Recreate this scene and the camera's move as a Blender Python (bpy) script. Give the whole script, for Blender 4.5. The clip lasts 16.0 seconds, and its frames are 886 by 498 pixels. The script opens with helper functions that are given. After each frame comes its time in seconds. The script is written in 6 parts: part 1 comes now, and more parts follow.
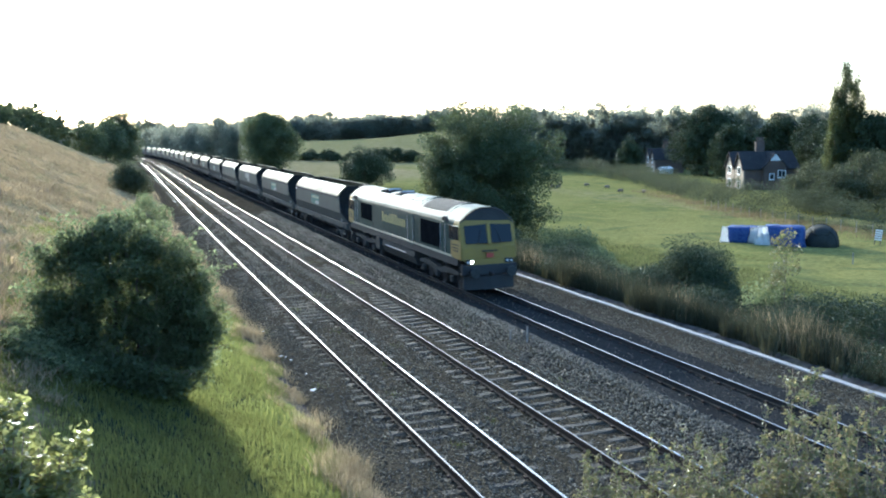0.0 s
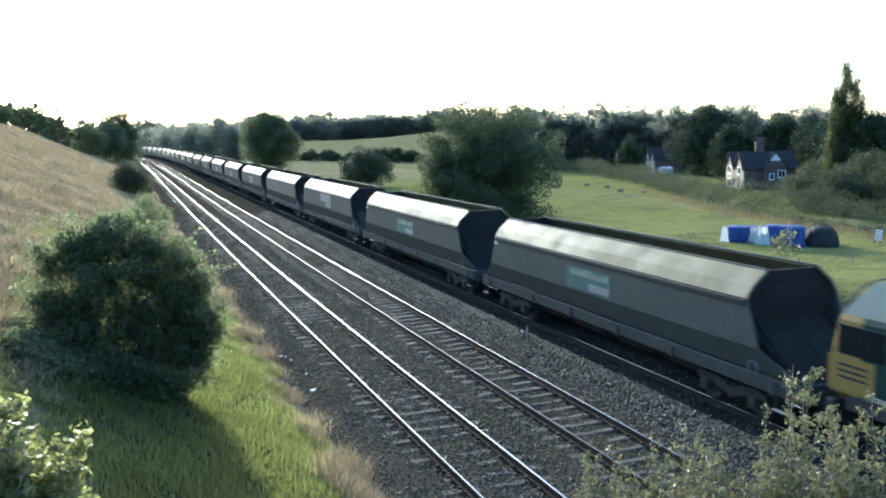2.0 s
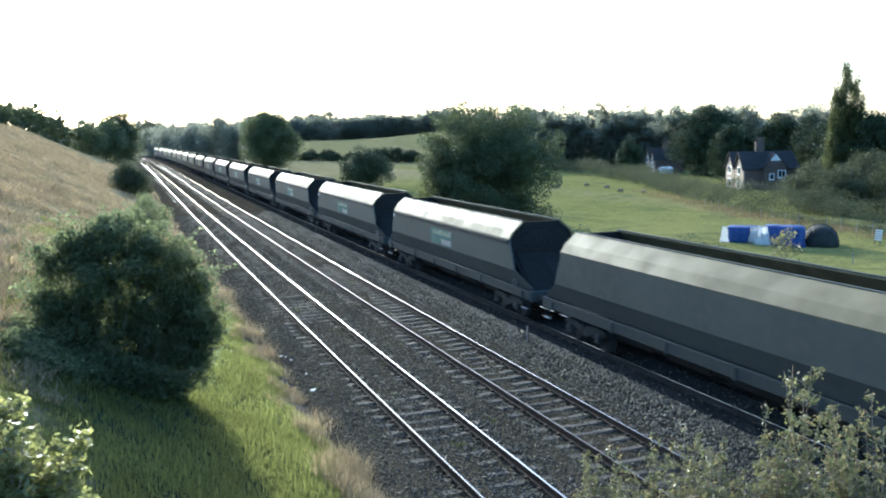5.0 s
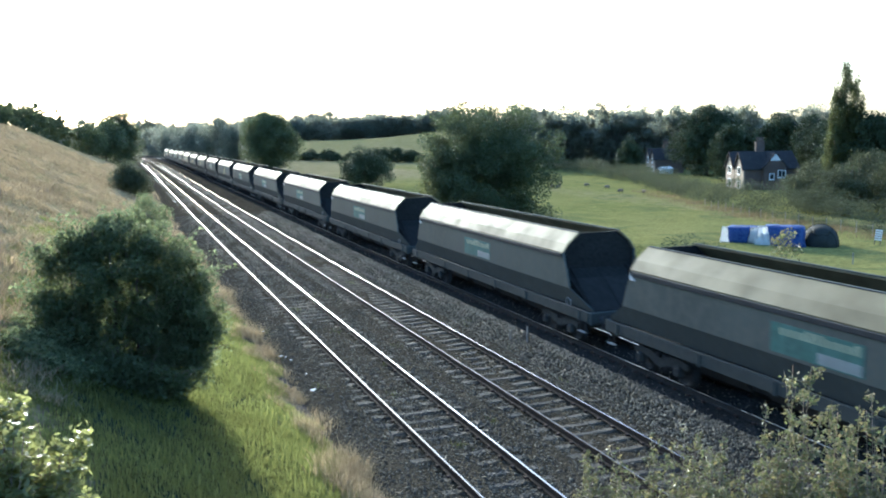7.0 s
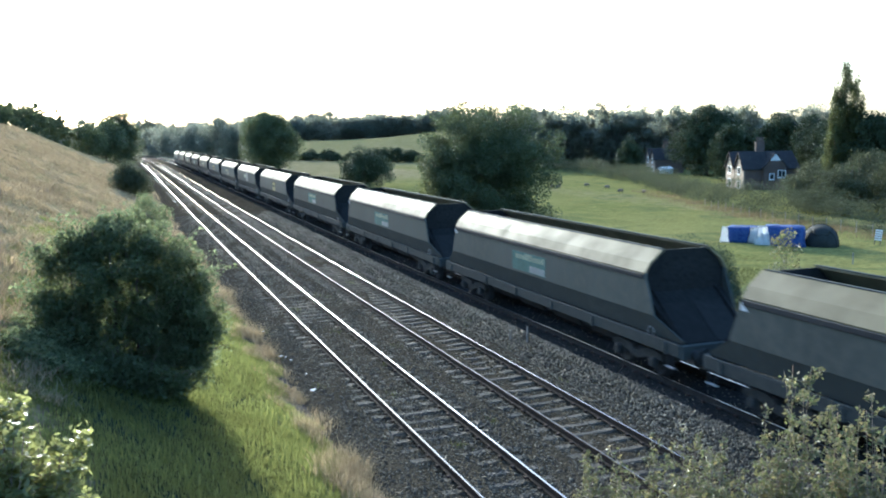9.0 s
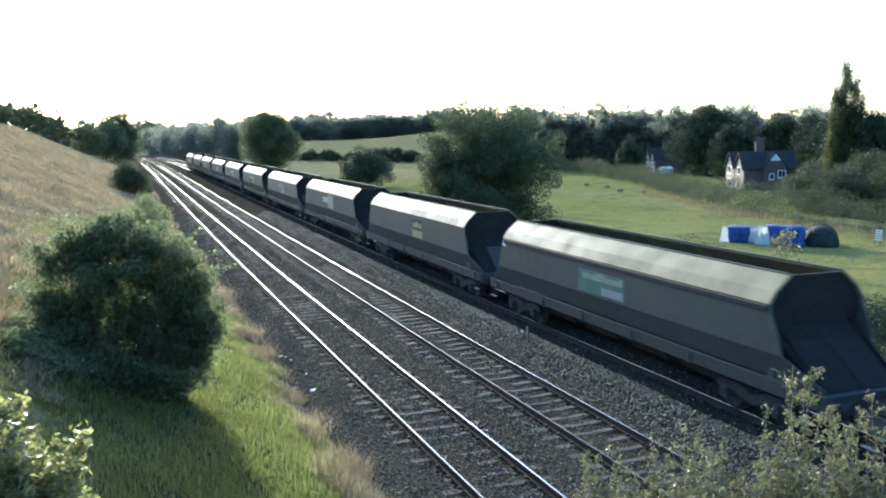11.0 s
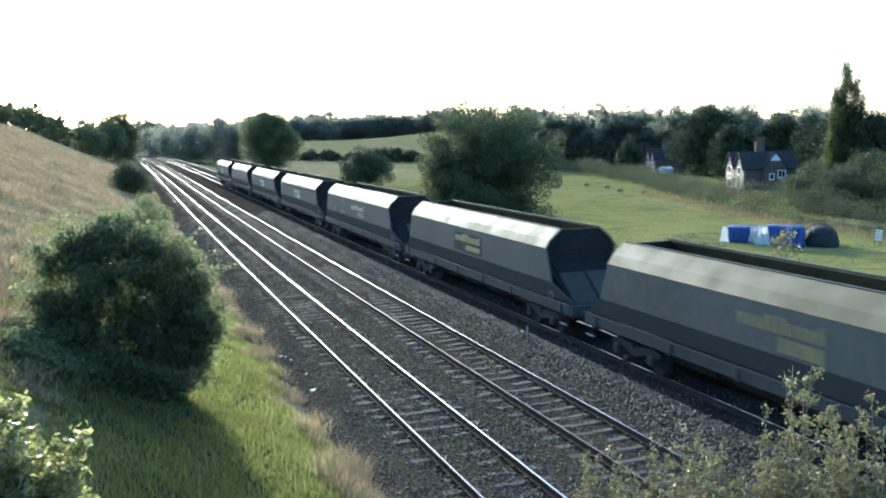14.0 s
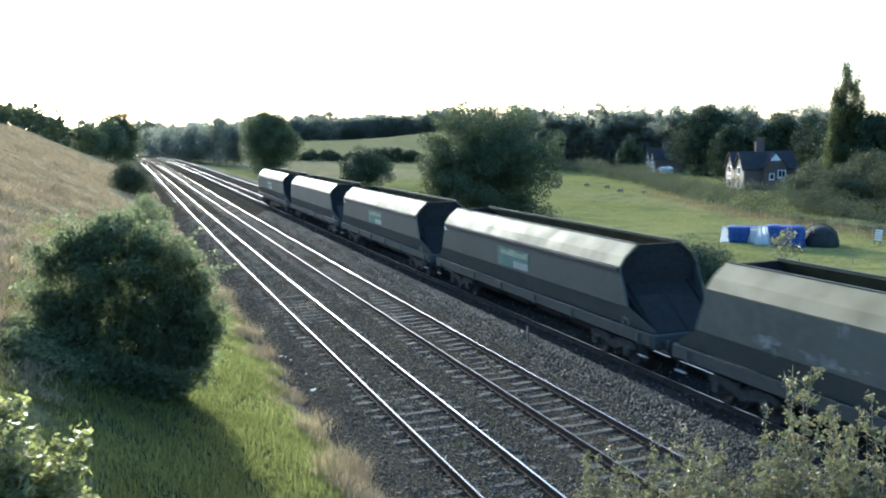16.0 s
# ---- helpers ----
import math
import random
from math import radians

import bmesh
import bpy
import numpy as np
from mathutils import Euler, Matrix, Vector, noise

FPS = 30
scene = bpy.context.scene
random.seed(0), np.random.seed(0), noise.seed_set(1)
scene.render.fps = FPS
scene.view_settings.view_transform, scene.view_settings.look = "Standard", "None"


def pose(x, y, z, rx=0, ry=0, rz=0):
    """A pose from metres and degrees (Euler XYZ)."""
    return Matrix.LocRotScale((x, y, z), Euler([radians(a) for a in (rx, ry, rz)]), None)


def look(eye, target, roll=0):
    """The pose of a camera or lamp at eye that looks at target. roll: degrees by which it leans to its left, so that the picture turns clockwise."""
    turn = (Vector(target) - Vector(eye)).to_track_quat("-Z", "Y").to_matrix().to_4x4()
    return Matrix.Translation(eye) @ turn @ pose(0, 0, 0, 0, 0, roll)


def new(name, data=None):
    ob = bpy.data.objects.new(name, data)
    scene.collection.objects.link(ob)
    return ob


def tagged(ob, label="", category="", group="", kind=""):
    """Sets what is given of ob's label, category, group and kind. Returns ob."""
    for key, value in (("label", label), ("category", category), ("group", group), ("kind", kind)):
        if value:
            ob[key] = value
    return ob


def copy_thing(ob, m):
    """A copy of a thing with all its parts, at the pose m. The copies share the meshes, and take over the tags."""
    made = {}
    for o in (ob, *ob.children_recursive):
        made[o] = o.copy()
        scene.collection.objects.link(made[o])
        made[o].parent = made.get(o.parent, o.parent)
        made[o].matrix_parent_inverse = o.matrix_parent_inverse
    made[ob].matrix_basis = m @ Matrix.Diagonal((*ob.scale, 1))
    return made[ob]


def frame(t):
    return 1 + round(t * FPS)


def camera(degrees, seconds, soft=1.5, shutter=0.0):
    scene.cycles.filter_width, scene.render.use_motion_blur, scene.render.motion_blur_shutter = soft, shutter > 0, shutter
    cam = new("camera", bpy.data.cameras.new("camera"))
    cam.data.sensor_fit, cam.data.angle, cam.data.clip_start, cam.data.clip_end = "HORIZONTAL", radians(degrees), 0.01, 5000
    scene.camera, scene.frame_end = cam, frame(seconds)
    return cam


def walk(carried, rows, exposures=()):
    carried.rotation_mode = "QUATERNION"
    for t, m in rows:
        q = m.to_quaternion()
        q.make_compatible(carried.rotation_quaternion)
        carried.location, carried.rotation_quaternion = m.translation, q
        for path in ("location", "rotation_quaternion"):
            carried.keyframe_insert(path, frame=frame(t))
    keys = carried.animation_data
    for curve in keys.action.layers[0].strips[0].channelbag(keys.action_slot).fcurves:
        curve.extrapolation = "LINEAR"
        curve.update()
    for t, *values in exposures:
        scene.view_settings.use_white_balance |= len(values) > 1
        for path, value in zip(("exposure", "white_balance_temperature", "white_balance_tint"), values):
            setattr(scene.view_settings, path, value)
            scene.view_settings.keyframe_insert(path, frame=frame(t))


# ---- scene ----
cam = camera(51.95, 16.0, soft=2.0, shutter=0.25)
EYE = Vector((0.0, 0.0, 7.125))
CAM_POSE = Matrix((
    (0.937133, 0.058816, -0.343980, EYE.x),
    (-0.348648, 0.115283, -0.930137, EYE.y),
    (-0.015052, 0.991590, 0.128542, EYE.z),
    (0, 0, 0, 1)))
walk(cam, [(0.0, CAM_POSE), (16.0, CAM_POSE)], exposures=[(0.0, 2.12, 5300, 3), (16.0, 2.12, 5300, 3)])

# ---- world and sun ----
SUN_AZ, SUN_EL = 0.6, 14.8          # degrees from +Y towards +X, above the horizon
world = bpy.data.worlds.new("evening_sky")
scene.world = world
world.use_nodes = True
wn = world.node_tree.nodes
wn.clear()
sky = wn.new("ShaderNodeTexSky")
sky.sky_type = "NISHITA"
sky.sun_disc = False
sky.sun_elevation = radians(SUN_EL)
sky.sun_rotation = radians(SUN_AZ)
sky.air_density, sky.dust_density, sky.ozone_density = 1.0, 3.0, 3.5
wbg = wn.new("ShaderNodeBackground")
wbg.inputs[1].default_value = 0.15
wout = wn.new("ShaderNodeOutputWorld")
world.node_tree.links.new(sky.outputs[0], wbg.inputs[0])
world.node_tree.links.new(wbg.outputs[0], wout.inputs[0])
sun_data = bpy.data.lights.new("sun", "SUN")
sun_data.energy, sun_data.angle, sun_data.color = 1.85, radians(0.6), (1.0, 0.88, 0.68)
sun = new("sun", sun_data)
sun_dir = Vector((math.sin(radians(SUN_AZ)) * math.cos(radians(SUN_EL)), math.cos(radians(SUN_AZ)) * math.cos(radians(SUN_EL)), math.sin(radians(SUN_EL))))
sun.matrix_world = look((0, 0, 60), Vector((0, 0, 60)) - sun_dir)


# ---- materials ----
def nodes_of(m):
    m.use_nodes = True
    nt = m.node_tree
    nt.nodes.clear()
    return nt, nt.nodes, nt.links


def ramp_mix(nt, fac, c1, c2):
    mx = nt.nodes.new("ShaderNodeMix")
    mx.data_type = "RGBA"
    if fac is not None:
        nt.links.new(fac, mx.inputs[0])
    for i, c in ((6, c1), (7, c2)):
        if isinstance(c, tuple):
            mx.inputs[i].default_value = (*c, 1)
        else:
            nt.links.new(c, mx.inputs[i])
    return mx.outputs[2]


def noise_fac(nt, scale, detail=4, lo=0.35, hi=0.65, vec=None, dist=0.0):
    n = nt.nodes.new("ShaderNodeTexNoise")
    n.inputs["Scale"].default_value, n.inputs["Detail"].default_value = scale, detail
    n.inputs["Distortion"].default_value = dist
    if vec is not None:
        nt.links.new(vec, n.inputs["Vector"])
    mr = nt.nodes.new("ShaderNodeMapRange")
    mr.inputs[1].default_value, mr.inputs[2].default_value = lo, hi
    nt.links.new(n.outputs[0], mr.inputs[0])
    return mr.outputs[0]


def coords(nt, kind="Object"):
    return nt.nodes.new("ShaderNodeTexCoord").outputs[kind]


def surf(name, c1, c2, rough=0.6, metal=0.0, big=0.6, fine=12.0, bump=0.3, c3=None, rough2=None, spec=0.5, random_amount=0.0):
    """A worn surface: two colours at a large scale, a third at a fine one, with relief."""
    m = bpy.data.materials.new(name)
    nt, n, l = nodes_of(m)
    vec = coords(nt)
    col = ramp_mix(nt, noise_fac(nt, big, 5, vec=vec), c1, c2)
    f2 = noise_fac(nt, fine, 6, 0.4, 0.7, vec=vec)
    col = ramp_mix(nt, f2, col, c3 if c3 else tuple(0.75 * a for a in c1))
    if random_amount:
        oi = n.new("ShaderNodeObjectInfo")
        hs = n.new("ShaderNodeHueSaturation")
        mr = n.new("ShaderNodeMapRange")
        mr.inputs[3].default_value, mr.inputs[4].default_value = 1 - random_amount, 1 + random_amount
        l.new(oi.outputs["Random"], mr.inputs[0])
        l.new(mr.outputs[0], hs.inputs["Value"])
        l.new(col, hs.inputs["Color"])
        col = hs.outputs[0]
    bs = n.new("ShaderNodeBsdfPrincipled")
    l.new(col, bs.inputs["Base Color"])
    bs.inputs["Metallic"].default_value = metal
    bs.inputs["Specular IOR Level"].default_value = spec
    if rough2 is None:
        bs.inputs["Roughness"].default_value = rough
    else:
        mr = n.new("ShaderNodeMapRange")
        mr.inputs[3].default_value, mr.inputs[4].default_value = rough, rough2
        l.new(f2, mr.inputs[0])
        l.new(mr.outputs[0], bs.inputs["Roughness"])
    if bump:
        b = n.new("ShaderNodeBump")
        b.inputs["Strength"].default_value, b.inputs["Distance"].default_value = bump, 0.02
        l.new(f2, b.inputs["Height"])
        l.new(b.outputs[0], bs.inputs["Normal"])
    o = n.new("ShaderNodeOutputMaterial")
    l.new(bs.outputs[0], o.inputs[0])
    return m


def leafy(name, c1, c2, translucent=0.35, rough=0.55, spec=0.3, through_light=1.5):
    """Leaves and blades: colour varies leaf by leaf, light passes through."""
    m = bpy.data.materials.new(name)
    nt, n, l = nodes_of(m)
    geo = n.new("ShaderNodeNewGeometry")
    col = ramp_mix(nt, geo.outputs["Random Per Island"], c1, c2)
    col = ramp_mix(nt, noise_fac(nt, 0.35, 3, vec=coords(nt)), col, tuple(0.5 * (a + b) * 0.7 for a, b in zip(c1, c2)))
    bs = n.new("ShaderNodeBsdfPrincipled")
    l.new(col, bs.inputs["Base Color"])
    bs.inputs["Roughness"].default_value = rough
    bs.inputs["Specular IOR Level"].default_value = spec
    tr = n.new("ShaderNodeBsdfTranslucent")
    hs = n.new("ShaderNodeHueSaturation")
    hs.inputs["Hue"].default_value, hs.inputs["Saturation"].default_value, hs.inputs["Value"].default_value = 0.48, 1.1, through_light
    l.new(col, hs.inputs["Color"])
    l.new(hs.outputs[0], tr.inputs[0])
    ms = n.new("ShaderNodeMixShader")
    ms.inputs[0].default_value = translucent
    l.new(bs.outputs[0], ms.inputs[1])
    l.new(tr.outputs[0], ms.inputs[2])
    o = n.new("ShaderNodeOutputMaterial")
    l.new(ms.outputs[0], o.inputs[0])
    return m


def plain(name, c, rough=0.5, metal=0.0, emit=0.0, spec=0.5):
    m = bpy.data.materials.new(name)
    nt, n, l = nodes_of(m)
    bs = n.new("ShaderNodeBsdfPrincipled")
    bs.inputs["Base Color"].default_value = (*c, 1)
    bs.inputs["Roughness"].default_value, bs.inputs["Metallic"].default_value = rough, metal
    bs.inputs["Specular IOR Level"].default_value = spec
    if emit:
        bs.inputs["Emission Color"].default_value = (*c, 1)
        bs.inputs["Emission Strength"].default_value = emit
    o = n.new("ShaderNodeOutputMaterial")
    l.new(bs.outputs[0], o.inputs[0])
    return m


def ground_material():
    """Pasture, dry grass and earth, mixed by the cover weights of the ground sheet."""
    m = bpy.data.materials.new("ground_cover")
    nt, n, l = nodes_of(m)
    vec = coords(nt)
    fine = noise_fac(nt, 3.0, 8, 0.3, 0.7, vec)
    broad = noise_fac(nt, 0.06, 5, 0.35, 0.65, vec, 0.6)
    mid = noise_fac(nt, 0.5, 6, 0.35, 0.7, vec)
    green = ramp_mix(nt, broad, (0.145, 0.15, 0.044), (0.23, 0.207, 0.072))
    green = ramp_mix(nt, noise_fac(nt, 0.22, 4, 0.45, 0.75, vec), green, (0.165, 0.155, 0.052))
    green = ramp_mix(nt, mid, green, (0.218, 0.205, 0.07))
    green = ramp_mix(nt, noise_fac(nt, 0.13, 6, 0.52, 0.68, vec, 1.2), green, (0.125, 0.135, 0.052))
    dry = ramp_mix(nt, broad, (0.26, 0.21, 0.112), (0.17, 0.143, 0.074))
    dry = ramp_mix(nt, mid, dry, (0.32, 0.26, 0.148))
    dry = ramp_mix(nt, noise_fac(nt, 0.28, 5, 0.5, 0.7, vec, 0.8), dry, (0.17, 0.15, 0.08))
    lush = ramp_mix(nt, mid, (0.026, 0.036, 0.022), (0.042, 0.05, 0.028))
    earth = ramp_mix(nt, fine, (0.07, 0.06, 0.05), (0.12, 0.105, 0.09))

    def weight(name, soft=0.35):
        a = n.new("ShaderNodeAttribute")
        a.attribute_name = name
        ad = n.new("ShaderNodeMath")
        ad.operation = "MULTIPLY_ADD"
        l.new(mid, ad.inputs[0])
        ad.inputs[1].default_value = soft
        l.new(a.outputs["Fac"], ad.inputs[2])
        mr = n.new("ShaderNodeMapRange")
        mr.inputs[1].default_value, mr.inputs[2].default_value = 0.35, 0.85
        l.new(ad.outputs[0], mr.inputs[0])
        return mr.outputs[0]

    col = ramp_mix(nt, weight("dry"), green, dry)
    col = ramp_mix(nt, weight("lush"), col, lush)
    col = ramp_mix(nt, weight("earth"), col, earth)
    shade = ramp_mix(nt, fine, (0.62, 0.62, 0.62), (1.15, 1.15, 1.15))
    mul = n.new("ShaderNodeMix")
    mul.data_type, mul.blend_type = "RGBA", "MULTIPLY"
    mul.inputs[0].default_value = 1
    l.new(col, mul.inputs[6])
    l.new(shade, mul.inputs[7])
    bs = n.new("ShaderNodeBsdfPrincipled")
    l.new(mul.outputs[2], bs.inputs["Base Color"])
    bs.inputs["Roughness"].default_value = 1.0
    bs.inputs["Specular IOR Level"].default_value = 0.0
    b = n.new("ShaderNodeBump")
    b.inputs["Strength"].default_value, b.inputs["Distance"].default_value = 0.35, 0.12
    l.new(fine, b.inputs["Height"])
    l.new(b.outputs[0], bs.inputs["Normal"])
    o = n.new("ShaderNodeOutputMaterial")
    l.new(bs.outputs[0], o.inputs[0])
    return m


def ballast_material(name="ballast_stone", lo=(0.0265, 0.0235, 0.0168), hi=(0.1, 0.085, 0.06), relief=1.0):
    """Crushed stone: cells of grey and brown with deep relief."""
    m = bpy.data.materials.new(name)
    nt, n, l = nodes_of(m)
    vec = coords(nt)
    v = n.new("ShaderNodeTexVoronoi")
    v.inputs["Scale"].default_value = 17.0
    l.new(vec, v.inputs["Vector"])
    sep = n.new("ShaderNodeSeparateColor")
    l.new(v.outputs["Color"], sep.inputs[0])
    col = ramp_mix(nt, sep.outputs[0], lo, hi)
    col = ramp_mix(nt, noise_fac(nt, 0.5, 5, 0.4, 0.7, vec), col, tuple(0.75 * (a + b) / 2 for a, b in zip(lo, hi)))
    bs = n.new("ShaderNodeBsdfPrincipled")
    l.new(col, bs.inputs["Base Color"])
    bs.inputs["Roughness"].default_value = 0.95
    bs.inputs["Specular IOR Level"].default_value = 0.0
    b = n.new("ShaderNodeBump")
    b.invert = True
    b.inputs["Strength"].default_value, b.inputs["Distance"].default_value = relief, 0.06
    l.new(v.outputs["Distance"], b.inputs["Height"])
    l.new(b.outputs[0], bs.inputs["Normal"])
    o = n.new("ShaderNodeOutputMaterial")
    l.new(bs.outputs[0], o.inputs[0])
    return m


M_GROUND = ground_material()
M_BALLAST = ballast_material()
# oily loop bed, with the shade under the train darkened into it
M_FOUL_SHADE = ballast_material("fouled_shaded_ballast", (0.022, 0.022, 0.021), (0.046, 0.045, 0.042), 0.6)
M_STONE = leafy("loose_stone", (0.036, 0.031, 0.0235), (0.225, 0.195, 0.14), 0.0, 0.6, spec=0.12)
M_RAIL = surf("rusty_rail_steel", (0.045, 0.034, 0.027), (0.062, 0.046, 0.035), 0.9, 0.0, 1.0, 20, 0.2, spec=0.05)
# loop rail sides, darkened in colour for the shade beside the train
M_RAIL_SHADE = surf("shade_dark_rail_steel", (0.034, 0.032, 0.029), (0.042, 0.039, 0.035), 0.9, 0.0, 1.0, 20, 0.2, spec=0.05)
M_RAILTOP = surf("polished_rail_head", (0.21, 0.21, 0.215), (0.17, 0.17, 0.175), 0.05, 1.0, 0.8, 30, 0.01, c3=(0.18, 0.18, 0.185), rough2=0.1)
M_RAILTOP_MID = surf("part_polished_rail_head", (0.11, 0.106, 0.102), (0.09, 0.087, 0.083), 0.2, 1.0, 0.8, 30, 0.02, c3=(0.10, 0.097, 0.093), rough2=0.3)
M_RAILTOP_WORN = surf("brown_filmed_rail_head", (0.09, 0.084, 0.078), (0.07, 0.066, 0.06), 0.3, 1.0, 0.8, 30, 0.02, c3=(0.08, 0.075, 0.07), rough2=0.4)
M_RAILTOP_DULL = surf("dull_rail_head", (0.3, 0.29, 0.28), (0.24, 0.23, 0.22), 0.3, 1.0, 0.8, 30, 0.02, c3=(0.26, 0.25, 0.24), rough2=0.4)
M_SLEEPER = surf("weathered_concrete_sleeper", (0.118, 0.103, 0.08), (0.085, 0.074, 0.058), 0.9, 0, 1.2, 14, 0.5, c3=(0.08, 0.07, 0.056), random_amount=0.25, spec=0.1)
M_CLIP = surf("rail_clip_iron", (0.05, 0.037, 0.03), (0.07, 0.052, 0.042), 0.9, 0.0, spec=0.05)
M_CONCRETE = surf("pale_concrete_lid", (0.31, 0.298, 0.27), (0.25, 0.242, 0.22), 0.85, 0, 1.0, 16, 0.3, c3=(0.27, 0.26, 0.24), random_amount=0.1)
M_BARK = surf("grey_brown_bark", (0.10, 0.08, 0.06), (0.15, 0.12, 0.09), 0.9, 0, 2.0, 14, 0.8)
M_TWIG = surf("brown_twig", (0.17, 0.125, 0.085), (0.25, 0.195, 0.135), 0.8, 0, 6.0, 40, 0.3)
M_LEAF = leafy("tree_leaf", (0.06, 0.086, 0.044), (0.115, 0.138, 0.068), 0.38, spec=0.15)
# darker leaf: shade of crowns seen against the sun is in the colour
M_LEAF_SHADED = leafy("shaded_crown_leaf", (0.044, 0.064, 0.034), (0.08, 0.098, 0.05), 0.16, spec=0.08, through_light=1.2)
M_LEAF_HAW = leafy("hawthorn_leaf", (0.072, 0.1, 0.054), (0.135, 0.153, 0.08), 0.66, spec=0.12, through_light=2.3)
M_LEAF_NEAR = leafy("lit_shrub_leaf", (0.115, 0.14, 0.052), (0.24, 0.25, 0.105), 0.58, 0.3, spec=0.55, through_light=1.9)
M_LEAF_AUT = leafy("turning_shrub_leaf", (0.07, 0.098, 0.045), (0.20, 0.18, 0.085), 0.48, 0.42, spec=0.4, through_light=1.7)
# paled and greyed: the colour carries the haze of distance
M_LEAF_HAZE = leafy("haze_paled_leaf", (0.115, 0.13, 0.10), (0.155, 0.168, 0.135), 0.72, spec=0.1, through_light=2.1)
M_LEAF_HEDGE = leafy("hedge_leaf", (0.056, 0.07, 0.036), (0.1, 0.108, 0.058), 0.3, spec=0.1)
M_LEAF_POP = leafy("poplar_leaf", (0.07, 0.09, 0.038), (0.125, 0.138, 0.06), 0.42, spec=0.1)
M_GRASS = leafy("verge_grass", (0.024, 0.031, 0.013), (0.05, 0.056, 0.02), 0.76, 0.7, spec=0.03, through_light=5.4)
M_STRAW = leafy("dry_grass_stem", (0.23, 0.187, 0.105), (0.375, 0.315, 0.187), 0.45, 0.6, spec=0.1)
M_BANKGREEN = leafy("greyish_bank_grass", (0.14, 0.15, 0.075), (0.27, 0.26, 0.14), 0.4, 0.7, spec=0.1)
M_STRAW_EDGE = leafy("brown_dead_grass", (0.17, 0.142, 0.08), (0.40, 0.34, 0.20), 0.45, 0.7, spec=0.1)
M_DEADGRASS = leafy("dull_brown_hedge_grass", (0.12, 0.105, 0.055), (0.26, 0.215, 0.115), 0.4, 0.7, spec=0.08)
M_TRACKWEED = leafy("dull_small_weed", (0.06, 0.075, 0.03), (0.13, 0.14, 0.055), 0.35, 0.7, spec=0.1)
M_WEED = leafy("tall_weed", (0.04, 0.046, 0.027), (0.088, 0.086, 0.05), 0.32, 0.8, spec=0.05)


# ---- mesh helpers ----
def part(name, bm, material, parent=None, label="", smooth=False):
    """Links a bmesh as one mesh object under a thing or a part."""
    me = bpy.data.meshes.new(name)
    if smooth:
        for f in bm.faces:
            f.smooth = True
    bm.to_mesh(me)
    bm.free()
    mats = material if isinstance(material, (list, tuple)) else [material]
    for mm in mats:
        me.materials.append(mm)
    ob = new(name, me)
    if parent is not None:
        ob.parent = parent
    if label:
        tagged(ob, label)
    return ob


def thing(name, m, label, category, group="", kind=""):
    e = new(name)
    e.matrix_basis = m
    e.empty_display_size = 0.3
    return tagged(e, label, category, group, kind)


def add_box(bm, c, size, bevel=0.0, rot=None, mi=0):
    """A box with centre c, bevelled edges."""
    r = bmesh.ops.create_cube(bm, size=1.0)
    vs = r["verts"]
    m = Matrix.Translation(c) @ (rot if rot else Matrix()) @ Matrix.Diagonal((*size, 1))
    bmesh.ops.transform(bm, matrix=m, verts=vs)
    fs = {f for v in vs for f in v.link_faces}
    if bevel:
        es = {e for f in fs for e in f.edges}
        out = bmesh.ops.bevel(bm, geom=list(es), offset=bevel, segments=1, affect="EDGES", clamp_overlap=True)
        fs = {f for f in fs if f.is_valid} | set(out["faces"])
    if mi:
        for f in fs:
            f.material_index = mi
    return vs


def box(c, size, bevel=0.0, rot=None):
    bm = bmesh.new()
    add_box(bm, c, size, bevel, rot)
    return bm


def add_cyl(bm, p, q, r1, r2=None, seg=12, caps=True):
    p, q = Vector(p), Vector(q)
    d = q - p
    m = Matrix.Translation((p + q) / 2) @ d.to_track_quat("Z", "Y").to_matrix().to_4x4()
    bmesh.ops.create_cone(bm, cap_ends=caps, segments=seg, radius1=r1, radius2=r1 if r2 is None else r2, depth=d.length, matrix=m)


def cyl(p, q, r1, r2=None, seg=12):
    bm = bmesh.new()
    add_cyl(bm, p, q, r1, r2, seg)
    return bm


def loft(rings, closed=True, caps=True):
    """Skin through rings of equal point counts."""
    bm = bmesh.new()
    rows = [[bm.verts.new(p) for p in r] for r in rings]
    n = len(rows[0])
    for a, b in zip(rows, rows[1:]):
        for i in range(n if closed else n - 1):
            j = (i + 1) % n
            bm.faces.new((a[i], a[j], b[j], b[i]))
    if caps and closed:
        bm.faces.new(rows[0][::-1])
        bm.faces.new(rows[-1])
    bmesh.ops.recalc_face_normals(bm, faces=bm.faces)
    return bm


def raw_mesh(name, verts, faces, material, parent=None):
    """A mesh from numpy arrays; faces are all of one corner count."""
    me = bpy.data.meshes.new(name)
    verts = np.asarray(verts, dtype=np.float32)
    faces = np.asarray(faces, dtype=np.int32)
    k = faces.shape[1]
    me.vertices.add(len(verts))
    me.vertices.foreach_set("co", verts.ravel())
    me.loops.add(faces.size)
    me.loops.foreach_set("vertex_index", faces.ravel())
    me.polygons.add(len(faces))
    me.polygons.foreach_set("loop_start", np.arange(0, faces.size, k, dtype=np.int32))
    me.update(calc_edges=True)
    me.validate()
    for mm in (material if isinstance(material, (list, tuple)) else [material]):
        me.materials.append(mm)
    ob = new(name, me)
    if parent is not None:
        ob.parent = parent
    return ob


